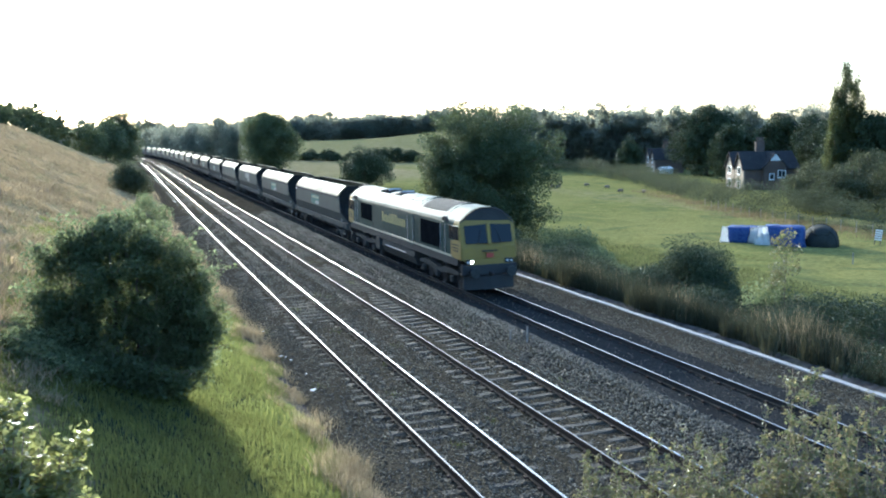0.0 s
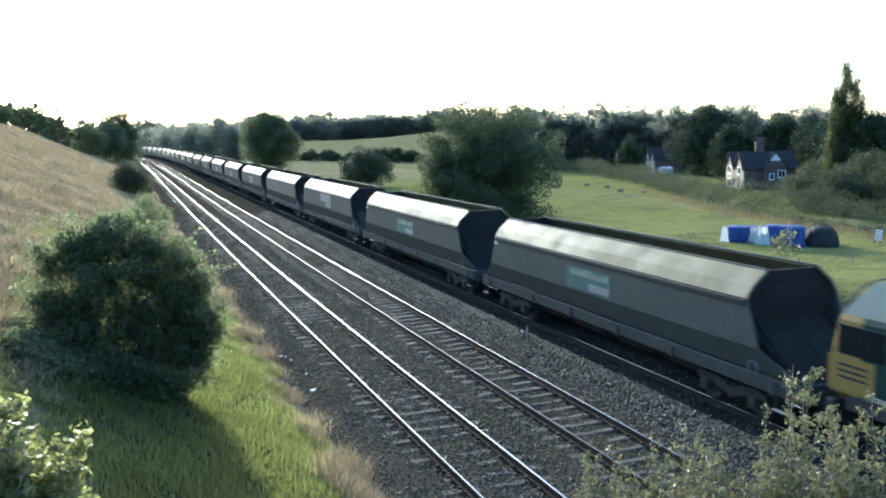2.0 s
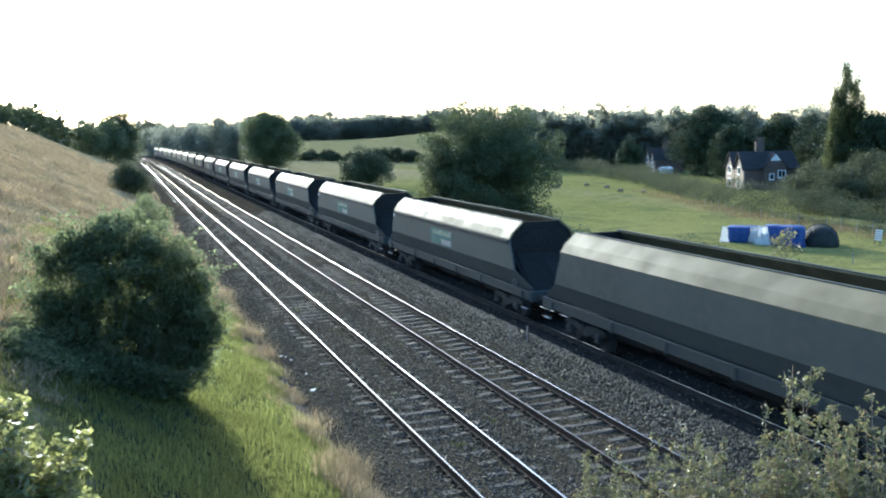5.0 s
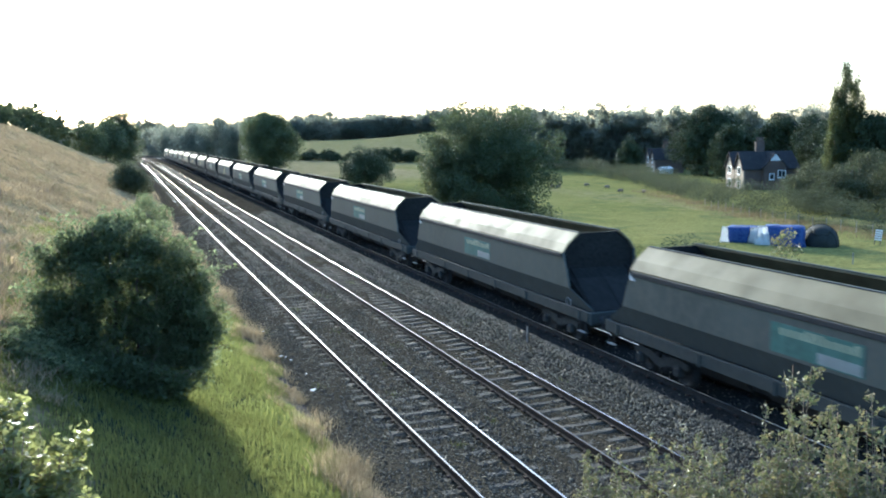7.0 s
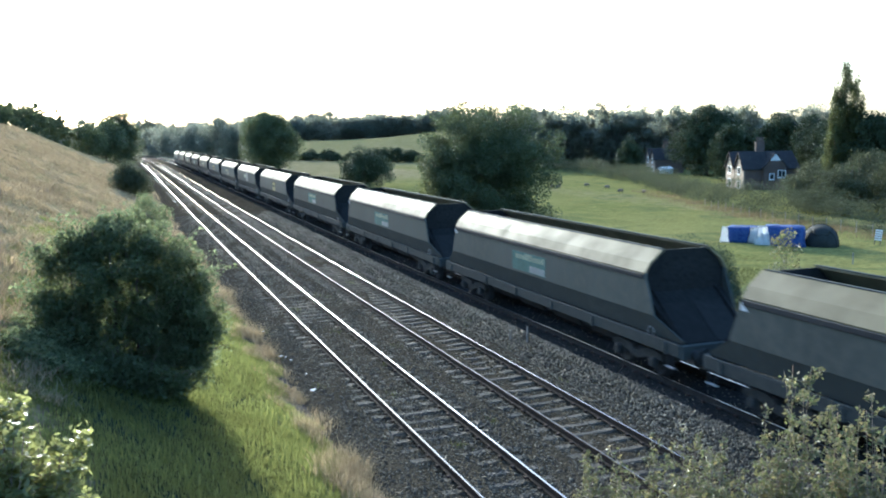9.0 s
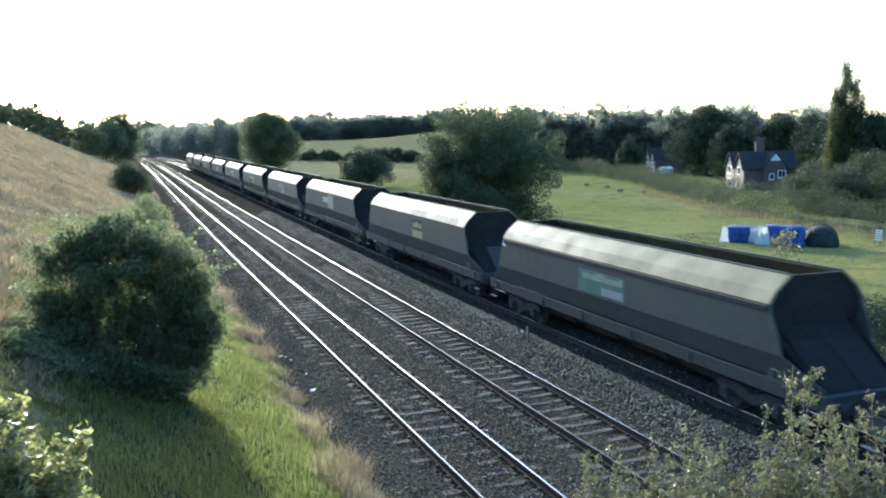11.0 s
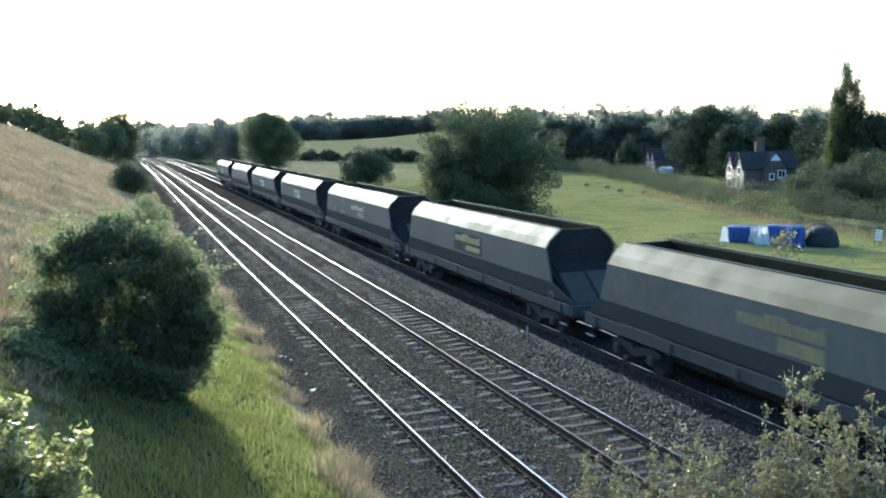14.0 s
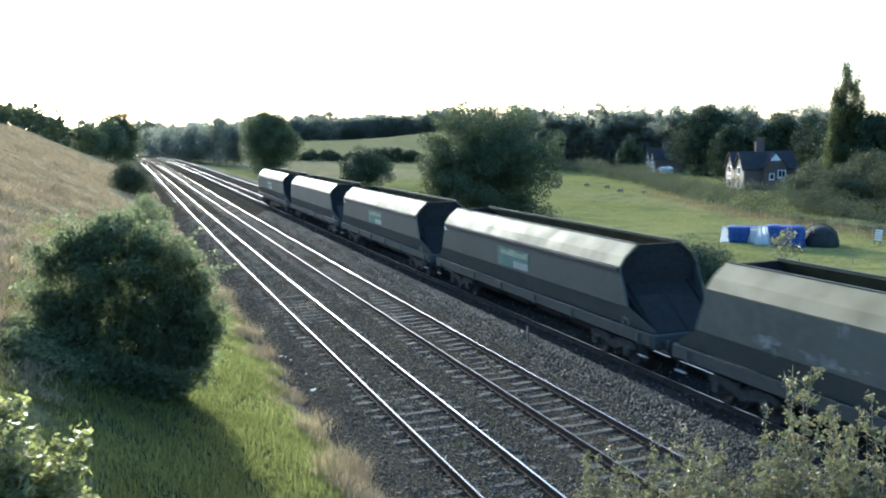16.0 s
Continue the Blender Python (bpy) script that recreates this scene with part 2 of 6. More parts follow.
# ---- the line of the railway ----
KNOTS = (0, 80, 160, 240, 320, 420, 560, 900)
BENDS = (-3.3e-4, -6.2e-5, 3.0e-5, 1.05e-4, 6.85e-4, 1.31e-3, 1.93e-3, 2.56e-3)
SLOPE = -0.002715
ST = np.linspace(0, 900, 1801)
_k = np.interp(ST, KNOTS, BENDS)
TH = np.concatenate([[0], np.cumsum((_k[1:] + _k[:-1]) / 2 * 0.5)])
CX = np.concatenate([[0], np.cumsum(-np.sin((TH[1:] + TH[:-1]) / 2) * 0.5)])
CY = np.concatenate([[0], np.cumsum(np.cos((TH[1:] + TH[:-1]) / 2) * 0.5)])
TRACKS = (7.326, 10.746, 15.571)      # centre lines of the three tracks
GAUGE = 1.505


def line_at(off, s, z=0.0):
    """A point beside the line: metres to the right of it, along it and over the rails."""
    if s < 0:
        return Vector((off, s, z + SLOPE * s))
    th = float(np.interp(s, ST, TH))
    x = float(np.interp(s, ST, CX)) + off * math.cos(th)
    y = float(np.interp(s, ST, CY)) + off * math.sin(th)
    return Vector((x, y, z + SLOPE * y))


def heading(s):
    return float(np.interp(s, ST, TH)) if s > 0 else 0.0


def line_coords(x, y):
    """Distance along and beside the line, for arrays of places."""
    x, y = np.asarray(x, float), np.asarray(y, float)
    s = np.clip(y, 0, 899)
    for _ in range(6):
        th = np.interp(s, ST, TH)
        s = np.clip(s + (-np.sin(th) * (x - np.interp(s, ST, CX)) + np.cos(th) * (y - np.interp(s, ST, CY))) * 0.7, 0, 899)
    th = np.interp(s, ST, TH)
    off = np.cos(th) * (x - np.interp(s, ST, CX)) + np.sin(th) * (y - np.interp(s, ST, CY))
    return np.where(y < 0, y, s), off


def ramp(v, a, b):
    t = np.clip((np.asarray(v, float) - a) / (b - a), 0, 1)
    return t * t * (3 - 2 * t)


BANK_OFF = (-400, -120, -40, -22, -14, 4.0, 4.6, 5.6, 19.9, 20.6, 26, 34, 60, 110, 200, 330, 480, 700, 1100, 3200)
BANK_Z = (15, 14, 12, 10.6, 9.0, -0.05, -0.3, -0.75, -0.75, -0.35, -1.9, -2.7, -3.2, -4.8, -6.2, -5.6, -3.0, 2, 6, 10)


def ground_z(x, y):
    x, y = np.asarray(x, float), np.asarray(y, float)
    s, off = line_coords(x, y)
    z = np.interp(off, BANK_OFF, BANK_Z)
    # the bank to the left ends where the line bends away
    fade = ramp(s, 150, 300)
    z = np.where(off < 4, z * (1 - 0.75 * fade), z)
    # the approach slope under the camera
    near = np.clip(5.4 - 0.55 * y, -1, 5.4)
    z = np.where(off < 5.4, np.maximum(z, near * (1 - ramp(off, 3.0, 5.2)) + z * ramp(off, 3.0, 5.2)), z)
    # the land rises far ahead
    dist = np.hypot(x, y)
    z = z + np.where(off > 20, ramp(off, 20, 80) * ramp(y, 330, 620) * 9, ramp(-off, -4, 60) * ramp(y, 350, 1200) * 6)
    z = z + ramp(dist, 900, 3000) * 12
    # a rounded field below the far wood
    z = z + 9.0 * np.exp(-((x - 228) / 62) ** 2 - ((y - 520) / 85) ** 2)
    lump = 0.12 * np.sin(x * 0.55 + 1.3 * np.sin(y * 0.31)) * np.sin(y * 0.47 + np.sin(x * 0.23))
    z = z + np.where(off > 24, lump, np.where(off < 3, 0.4 * lump, 0))
    return z + SLOPE * np.clip(y, -400, 500)


def gz(x, y):
    return float(ground_z(np.array([x]), np.array([y]))[0])


# ---- ground ----
def axis_lines(lo, hi, dense_lo, dense_hi, step, grow):
    a = list(np.arange(dense_lo, dense_hi + 1e-6, step))
    d, v = step, a[-1]
    while v < hi:
        d *= grow
        v += d
        a.append(min(v, hi))
    d, v = step, a[0]
    while v > lo:
        d *= grow
        v -= d
        a.insert(0, max(v, lo))
    return np.array(a)


def wobble(s):
    """Uneven edge of the verge."""
    s = np.asarray(s, float)
    return 0.28 * np.sin(s * 0.83) + 0.2 * np.sin(s * 2.1 + 1.0) + 0.12 * np.sin(s * 4.7)


def build_ground():
    xs = axis_lines(-2500, 3200, -30, 70, 1.0, 1.07)
    ys = axis_lines(-700, 4200, -8, 150, 1.5, 1.05)
    gx, gy = np.meshgrid(xs, ys)
    x, y = gx.ravel(), gy.ravel()
    z = ground_z(x, y)
    nx, ny = len(xs), len(ys)
    i, j = np.meshgrid(np.arange(nx - 1), np.arange(ny - 1))
    a = (j * nx + i).ravel()
    faces = np.stack([a, a + 1, a + 1 + nx, a + nx], 1)
    ob = raw_mesh("ground", np.stack([x, y, z], 1), faces, M_GROUND)
    s, off = line_coords(x, y)
    off = np.where((off > -8) & (off < 30), off + wobble(s), off)
    dry = np.where(off < 1.5, 1 - ramp(off, -2.0, 1.5), 0.0)
    dry = np.maximum(dry, 0.45 * ramp(off, 3.3, 4.2) * (1 - ramp(off, 4.8, 5.5)))
    dry = np.maximum(dry, 0.55 * ramp(off, 19.5, 20.5) * (1 - ramp(off, 26, 32)))
    dry = np.maximum(dry, 0.45 * ramp(off, 60, 80) * ramp(y, 230, 330))
    dry = np.maximum(dry, 0.6 * ramp(off, 30, 40) * ramp(y, 150, 240) * (1 - ramp(off, 80, 100)))
    dry = np.maximum(dry, 0.32 * ramp(off, 64, 76) * (1 - ramp(off, 80, 92)) * ramp(y, 40, 60) * (1 - ramp(y, 150, 200)))
    lush = np.where(off > -2.0, ramp(off, -2.0, 0.2) * (1 - ramp(off, 2.8, 4.0)), 0.0) * (1 - ramp(s, 40, 70))
    dry = np.maximum(dry, (off < 4.8) * ramp(s, 42, 60))
    earth = ramp(off, 3.9, 4.6) * (1 - ramp(off, 20.6, 21.8))
    for nm, val in (("dry", dry), ("lush", lush), ("earth", earth)):
        at = ob.data.attributes.new(nm, "FLOAT", "POINT")
        at.data.foreach_set("value", val.astype(np.float32))
    for p in ob.data.polygons:
        p.use_smooth = True
    tagged(ob, "uneven land of green pasture and dry grass bank", "ground", kind="structure")


build_ground()

S_NEAR, S_FAR = -60, 520


def stations(a, b, near=2.0, far=8.0):
    out, s = [], a
    while s < b:
        out.append(s)
        s += near if s < 150 else far
    return out + [b]


# ---- ballast beds ----
def ballast_bed(name, profile, label):
    ss = stations(S_NEAR, S_FAR)
    rng = np.random.default_rng(5)
    verts, faces = [], []
    k = len(profile)
    for s in ss:
        for off, z in profile:
            j = rng.uniform(-0.03, 0.03) if abs(z) < 0.5 else 0
            verts.append(line_at(off + rng.uniform(-0.05, 0.05), s, z + j))
    for i in range(len(ss) - 1):
        for j in range(k - 1):
            a = i * k + j
            faces.append((a, a + 1, a + 1 + k, a + k))
    ob = raw_mesh(name, np.array([tuple(v) for v in verts]), faces, [M_BALLAST, M_FOUL_SHADE])
    foul_shade = [1 if 14.0 < (profile[j][0] + profile[j + 1][0]) / 2 < 17.3 else 0 for j in range(k - 1)]
    ob.data.polygons.foreach_set("material_index", foul_shade * (len(ss) - 1))
    for p in ob.data.polygons:
        p.use_smooth = True
    return tagged(ob, label, "ballast", kind="structure")


def lerp_profile(points, step=0.3):
    out = []
    for (a, za), (b, zb) in zip(points, points[1:]):
        n = max(1, round((b - a) / step))
        out += [(a + (b - a) * i / n, za + (zb - za) * i / n) for i in range(n)]
    return out + [points[-1]]


PAIR_BED = [(4.1, -0.62), (5.2, -0.30), (5.9, -0.232), (8.75, -0.232), (9.05, -0.33), (9.35, -0.235), (9.95, -0.235), (10.1, -0.247), (11.4, -0.247), (11.55, -0.235), (12.1, -0.235), (12.5, -0.32), (13.1, -0.7)]
THIRD_BED = [(12.3, -0.68), (12.9, -0.42), (13.4, -0.12), (13.9, -0.10), (14.2, -0.2), (17.0, -0.2), (17.4, -0.14), (18.0, -0.18), (18.7, -0.14), (18.9, -0.05), (19.3, -0.06), (19.9, -0.3), (20.3, -0.62)]
ballast_bed("ballast", lerp_profile(PAIR_BED), "grey crushed stone ballast under the two running lines")
ballast_bed("ballast", lerp_profile(THIRD_BED), "dark crushed stone ballast shoulder under the loop line")


def bed_z(off):
    a, b = PAIR_BED, THIRD_BED
    return max(float(np.interp(off, [p[0] for p in a], [p[1] for p in a], left=-9, right=-9)),
               float(np.interp(off, [p[0] for p in b], [p[1] for p in b], left=-9, right=-9)))


# ---- tracks: rails and sleepers ----
RAIL_PROFILE = [(-0.07, -0.172), (0.07, -0.172), (0.07, -0.16), (0.012, -0.145), (0.012, -0.045), (0.035, -0.035), (0.036, -0.012), (0.029, -0.0046), (0.020, 0.0), (-0.020, 0.0), (-0.029, -0.0046), (-0.036, -0.012), (-0.035, -0.035), (-0.012, -0.045), (-0.012, -0.145), (-0.07, -0.16)]


def rail(off, parent, top_material, worn=False, body=None):
    ss = stations(S_NEAR, S_FAR, 2.0, 4.0)
    k = len(RAIL_PROFILE)
    verts = [tuple(line_at(off + dx, s, dz)) for s in ss for dx, dz in RAIL_PROFILE]
    faces, mi = [], []
    for i in range(len(ss) - 1):
        for j in range(k):
            a, b = i * k + j, i * k + (j + 1) % k
            faces.append((a, b, b + k, a + k))
            mi.append(1 if j == 8 or (worn and j == 9) else 0)
    ob = raw_mesh("rail", np.array(verts), faces, [body or M_RAIL, top_material], parent)
    ob.data.polygons.foreach_set("material_index", mi)
    for p in ob.data.polygons:
        p.use_smooth = p.material_index == 1
    return ob


def sleeper_mesh(variant):
    """A concrete sleeper, 2.5 m, lower in the middle, with chamfered edges and rail pads."""
    rng = random.Random(variant)
    rings = []
    for x, w, h in ((-1.25, 0.11, -0.2), (-1.24, 0.135, -0.185), (-0.5, 0.13, -0.178), (-0.25, 0.115, -0.196), (0.25, 0.115, -0.196), (0.5, 0.13, -0.178), (1.24, 0.135, -0.185), (1.25, 0.11, -0.2)):
        j = rng.uniform(-0.006, 0.006)
        rings.append([(x, -w - 0.03, -0.36), (x, w + 0.03, -0.36), (x, w + j, h - 0.03), (x, w - 0.03, h + j), (x, -w + 0.03, h + j), (x, -w + j, h - 0.03)])
    bm = loft(rings)
    me = bpy.data.meshes.new("sleeper")
    bm.to_mesh(me)
    bm.free()
    me.materials.append(M_SLEEPER)
    return me


def clip_mesh():
    bm = bmesh.new()
    for sx in (-GAUGE / 2, GAUGE / 2):
        for d in (-0.11, 0.11):
            add_box(bm, (sx + d, 0, -0.155), (0.09, 0.11, 0.05), 0.012)
    me = bpy.data.meshes.new("rail_clips")
    bm.to_mesh(me)
    bm.free()
    me.materials.append(M_CLIP)
    return me


def build_tracks():
    sleepers = [sleeper_mesh(i) for i in range(5)]
    rng = random.Random(11)
    labels = ("plain line with polished steel rails on concrete sleepers", "second running line with polished rails on concrete sleepers", "loop line with duller rails on half buried sleepers")
    for k, centre in enumerate(TRACKS):
        t = thing("railway_track", Matrix(), labels[k], "railway track", "parallel tracks", "structure")
        for side in (-1, 1):
            rail(centre + side * GAUGE / 2, t, ((M_RAILTOP_MID, M_RAILTOP), (M_RAILTOP_WORN, M_RAILTOP), (M_RAILTOP_DULL, M_RAILTOP_DULL))[k][side == 1], k < 2 and side == 1, M_RAIL_SHADE if k == 2 else None)
        far = bmesh.new()
        s, n = 8.0 + 0.2 * k, 0
        while s < 260:
            p = line_at(centre, s, (-0.036, -0.032, -0.05)[k])
            m = Matrix.Translation(p + Vector((rng.uniform(-0.03, 0.03), 0, rng.uniform(-0.022, 0.006)))) @ pose(0, 0, 0, 0, 0, math.degrees(heading(s)) + rng.uniform(-0.8, 0.8))
            if s < 150:
                ob = new("sleeper", sleepers[rng.randrange(5)])
                ob.parent = t
                ob.matrix_basis = m
            else:
                add_box(far, m @ Vector((0, 0, -0.25)), (2.5, 0.25, 0.14))
            s += 0.68
            n += 1
        fo = part("far_sleepers", far, M_SLEEPER, t)
        tagged(fo, kind="stuff")
        # clips along the near stretch
        cm = clip_mesh()
        base = np.array([v.co[:] for v in cm.vertices])
        bf = np.array([list(p.vertices) for p in cm.polygons if len(p.vertices) == 4])
        vs, fs, s = [], [], 8.0 + 0.2 * k
        while s < 70:
            p = line_at(centre, s)
            th = heading(s)
            c, sn = math.cos(th), math.sin(th)
            r = np.stack([base[:, 0] * c - base[:, 1] * sn + p.x, base[:, 0] * sn + base[:, 1] * c + p.y, base[:, 2] + p.z], 1)
            fs.append(bf + sum(len(q) for q in vs))
            vs.append(r)
            s += 0.68
        co = raw_mesh("rail_clips", np.concatenate(vs), np.concatenate(fs), M_CLIP, t)
        tagged(co, kind="stuff")


build_tracks()


# ---- concrete cable trough beside the loop ----
def build_trough():
    t = thing("cable_trough", Matrix(), "pale concrete cable trough with lids along the lineside", "cable trough", kind="structure")
    lid = bmesh.new()
    add_box(lid, (0, 0, -0.025), (0.22, 0.985, 0.05), 0.012)
    lm = bpy.data.meshes.new("lid")
    lid.to_mesh(lm)
    lid.free()
    lm.materials.append(M_CONCRETE)
    rng = random.Random(3)
    s = 6.0
    while s < 200:
        ob = new("lid", lm)
        ob.parent = t
        ob.matrix_basis = Matrix.Translation(line_at(19.10, s, rng.uniform(-0.008, 0.012))) @ pose(0, 0, 0, rng.uniform(-0.4, 0.4), 0, math.degrees(heading(s)) + rng.uniform(-0.5, 0.5))
        s += 1.0
    ss = stations(-40, 420)
    prof = [(18.99, -0.5), (18.99, -0.055), (19.21, -0.055), (19.21, -0.5)]
    verts = [tuple(line_at(o, q, z)) for q in ss for o, z in prof]
    faces = [(i * 4 + j, i * 4 + j + 1, i * 4 + j + 5, i * 4 + j + 4) for i in range(len(ss) - 1) for j in range(3)]
    raw_mesh("channel", np.array(verts), faces, M_CONCRETE, t)
    verts = [tuple(line_at(o, q, z)) for q in ss if q > 195 for o, z in ((18.96, -0.05), (18.96, 0.0), (19.24, 0.0), (19.24, -0.05))]
    n = len(verts) // 4
    faces = [(i * 4 + j, i * 4 + j + 1, i * 4 + j + 5, i * 4 + j + 4) for i in range(n - 1) for j in range(3)]
    raw_mesh("far_lids", np.array(verts), faces, M_CONCRETE, t)


build_trough()


# ---- loose stones on the ballast ----
def build_stones():
    rng = np.random.default_rng(21)
    oct_v = np.array([(1, 0, 0), (-1, 0, 0), (0, 1, 0), (0, -1, 0), (0, 0, 1), (0, 0, -1)], float)
    oct_f = np.array([(0, 2, 4), (2, 1, 4), (1, 3, 4), (3, 0, 4), (2, 0, 5), (1, 2, 5), (3, 1, 5), (0, 3, 5)])
    n = 105000
    s = 9 + 80 * rng.random(n) ** 1.7
    off = np.where(rng.random(n) < 0.16, rng.uniform(12.7, 13.95, n), rng.uniform(4.3, 19.9, n))
    keep = np.array([not any(abs(abs(o - c) - GAUGE / 2) < 0.10 for c in TRACKS) for o in off])
    keep &= ~((off > 13.95) & (off < 17.3) & (rng.random(n) > 0.12))
    # few stones lie on the second line between its rails
    keep &= ~((np.abs(off - TRACKS[1]) < 0.65) & (rng.random(n) > 0.45))
    s, off = s[keep], off[keep]
    n = len(s)
    z = np.array([bed_z(o) for o in off])
    th = np.interp(s, ST, TH)
    x = np.interp(s, ST, CX) + off * np.cos(th)
    y = np.interp(s, ST, CY) + off * np.sin(th)
    z = z + SLOPE * y + rng.uniform(-0.01, 0.03, n)
    size = rng.uniform(0.022, 0.048, n) * np.where((off > 12.7) & (off < 13.95), 1.25, 1.0)
    v = oct_v[None] * rng.uniform(0.55, 1.2, (n, 6, 1)) * size[:, None, None]
    a = rng.uniform(0, 6.28, n)
    c, sn = np.cos(a)[:, None], np.sin(a)[:, None]
    v = np.stack([v[:, :, 0] * c - v[:, :, 1] * sn + x[:, None], v[:, :, 0] * sn + v[:, :, 1] * c + y[:, None], v[:, :, 2] * 0.8 + z[:, None]], 2)
    f = oct_f[None] + 6 * np.arange(n)[:, None, None]
    ob = raw_mesh("ballast_stones", v.reshape(-1, 3), f.reshape(-1, 3), M_STONE)
    tagged(ob, "loose grey ballast stones strewn between the rails", "stones", kind="stuff")


build_stones()


# ---- plants ----
def leaf_quads(rng, pts, size, up=0.3, aspect=0.6, normals=None):
    """Folded diamond leaves at the points, as vertex and face arrays."""
    n = len(pts)
    d = rng.normal(size=(n, 3))
    d[:, 2] = d[:, 2] * 0.6 - 0.1
    d /= np.linalg.norm(d, axis=1)[:, None]
    w = rng.normal(size=(n, 3))
    w[:, 2] *= 1 - up
    w -= (w * d).sum(1)[:, None] * d
    w /= np.linalg.norm(w, axis=1)[:, None]
    nn = np.cross(d, w)
    sz = (size * rng.uniform(0.6, 1.3, n))[:, None]
    a = pts - d * sz * 0.5
    b = pts + w * sz * aspect * 0.5 + nn * sz * 0.12
    c = pts + d * sz * 0.5
    e = pts - w * sz * aspect * 0.5 + nn * sz * 0.12
    v = np.stack([a, b, c, e], 1).reshape(-1, 3)
    f = (np.array([(0, 1, 2), (0, 2, 3)])[None] + 4 * np.arange(n)[:, None, None]).reshape(-1, 3)
    return v, f


def crown_clumps(rng, n, rx, ry, rz, shape="round", hollow=0.45, rough=0.3):
    """Clump centres in an uneven crown about the origin; z runs from -rz to rz."""
    out = []
    ph = rng.uniform(0, 6.28, 8)
    while len(out) < n:
        d = rng.normal(size=3)
        d /= np.linalg.norm(d)
        r = (hollow + (1 - hollow) * rng.random() ** 0.6)
        az, el = math.atan2(d[1], d[0]), math.asin(d[2])
        r *= 1 + rough * (0.5 * math.sin(3 * az + ph[0]) * math.cos(2 * el + ph[1]) + 0.35 * math.sin(5 * az + ph[2] + 3 * el) + 0.3 * math.sin(7 * el + ph[3] + 2 * az))
        p = d * min(r, 1.06)
        k = 1.0
        if shape == "broad":
            k = (abs(d[0]) ** 4 + abs(d[1]) ** 4 + abs(d[2]) ** 4) ** -0.25
            p[2] *= k
        elif shape == "column":
            p[2] = rng.uniform(-1, 1)
            q = math.hypot(d[0], d[1]) or 1
            rr = r * (0.06 + 0.94 * ((1 - p[2]) / 2) ** 0.36) * min(1, 0.45 + (p[2] + 1) * 1.6)
            p[0], p[1] = d[0] / q * rr, d[1] / q * rr
        elif shape == "skirt":
            k = 1.0 - 0.25 * p[2]
            p[2] = max(p[2], -0.95)
        out.append((p[0] * rx * k, p[1] * ry * k, p[2] * rz))
    return np.array(out)


def crown_leaves(rng, clumps, per, spread, size, flat=0.75):
    pts = np.repeat(clumps, per, 0)
    g = rng.normal(size=pts.shape)
    g /= np.maximum(1, np.linalg.norm(g, axis=1) / 1.6)[:, None]
    g[:, 2] *= flat
    return leaf_quads(rng, pts + g * spread, size)


def tube_path(bm, pts, r0, r1, seg=7):
    n = len(pts)
    rings = []
    for i, p in enumerate(pts):
        p = Vector(p)
        d = (Vector(pts[min(i + 1, n - 1)]) - Vector(pts[max(i - 1, 0)])).normalized()
        q = d.to_track_quat("Z", "Y")
        r = r0 + (r1 - r0) * i / (n - 1)
        rings.append([bm.verts.new(p + q @ Vector((r * math.cos(6.2832 * j / seg), r * math.sin(6.2832 * j / seg), 0))) for j in range(seg)])
    for a, b in zip(rings, rings[1:]):
        for j in range(seg):
            bm.faces.new((a[j], a[(j + 1) % seg], b[(j + 1) % seg], b[j]))
    bm.faces.new(rings[-1])


def limbs(bm, rng, base, top, r, clumps, count, seg=6):
    """A tapered trunk and limbs that reach for the clumps."""
    base, top = Vector(base), Vector(top)
    mid = base.lerp(top, 0.5) + Vector((rng.uniform(-1, 1), rng.uniform(-1, 1), 0)) * (top - base).length * 0.03
    tube_path(bm, [base - Vector((0, 0, 0.3)), base + Vector((0, 0, 0.15)), mid, top], r, r * 0.3, 8)
    pick = rng.choice(len(clumps), min(count, len(clumps)), replace=False)
    for i in pick:
        c = Vector(clumps[i])
        t = rng.uniform(0.25, 0.95)
        st = base.lerp(mid, t * 2) if t < 0.5 else mid.lerp(top, t * 2 - 1)
        bend = st.lerp(c, 0.5) + Vector((0, 0, 0.12 * (c - st).length))
        tube_path(bm, [st, bend, st.lerp(c, 0.95)], r * 0.35 * (1 - 0.5 * t), r * 0.05, 5)


def tree(name, x, y, height, width, clear, clumps, per, leaf, label, category="tree", shape="round", material=None, seed=1, spread=None, hollow=0.45, rough=0.3, trunk=None, depth=None, sink=0.0, group="", limb_count=22):
    """A tree or bush that stands on the ground: trunk with limbs, and a crown of leaves in clumps."""
    rng = np.random.default_rng(seed)
    z = gz(x, y) - sink
    t = thing(name, Matrix.Translation((x, y, z)), label, category, group)
    rz = (height - clear) / 2
    c = crown_clumps(rng, clumps, width / 2, (depth or width) / 2, rz, shape, hollow, rough)
    c[:, 2] += clear + rz
    c[:, 2] = np.maximum(c[:, 2], 0.15)
    sp = spread or max(0.25, width / 2 / (clumps ** (1 / 3)) * 0.9)
    v, f = crown_leaves(rng, c, per, sp, leaf)
    raw_mesh("crown", v, f, material or M_LEAF, t)
    bm = bmesh.new()
    limbs(bm, rng, (0, 0, 0), (rng.uniform(-0.1, 0.1) * width, 0, clear + rz * 1.3), trunk or max(0.04, height * 0.025), c, limb_count)
    part("trunk", bm, M_BARK, t, smooth=True)
    return t


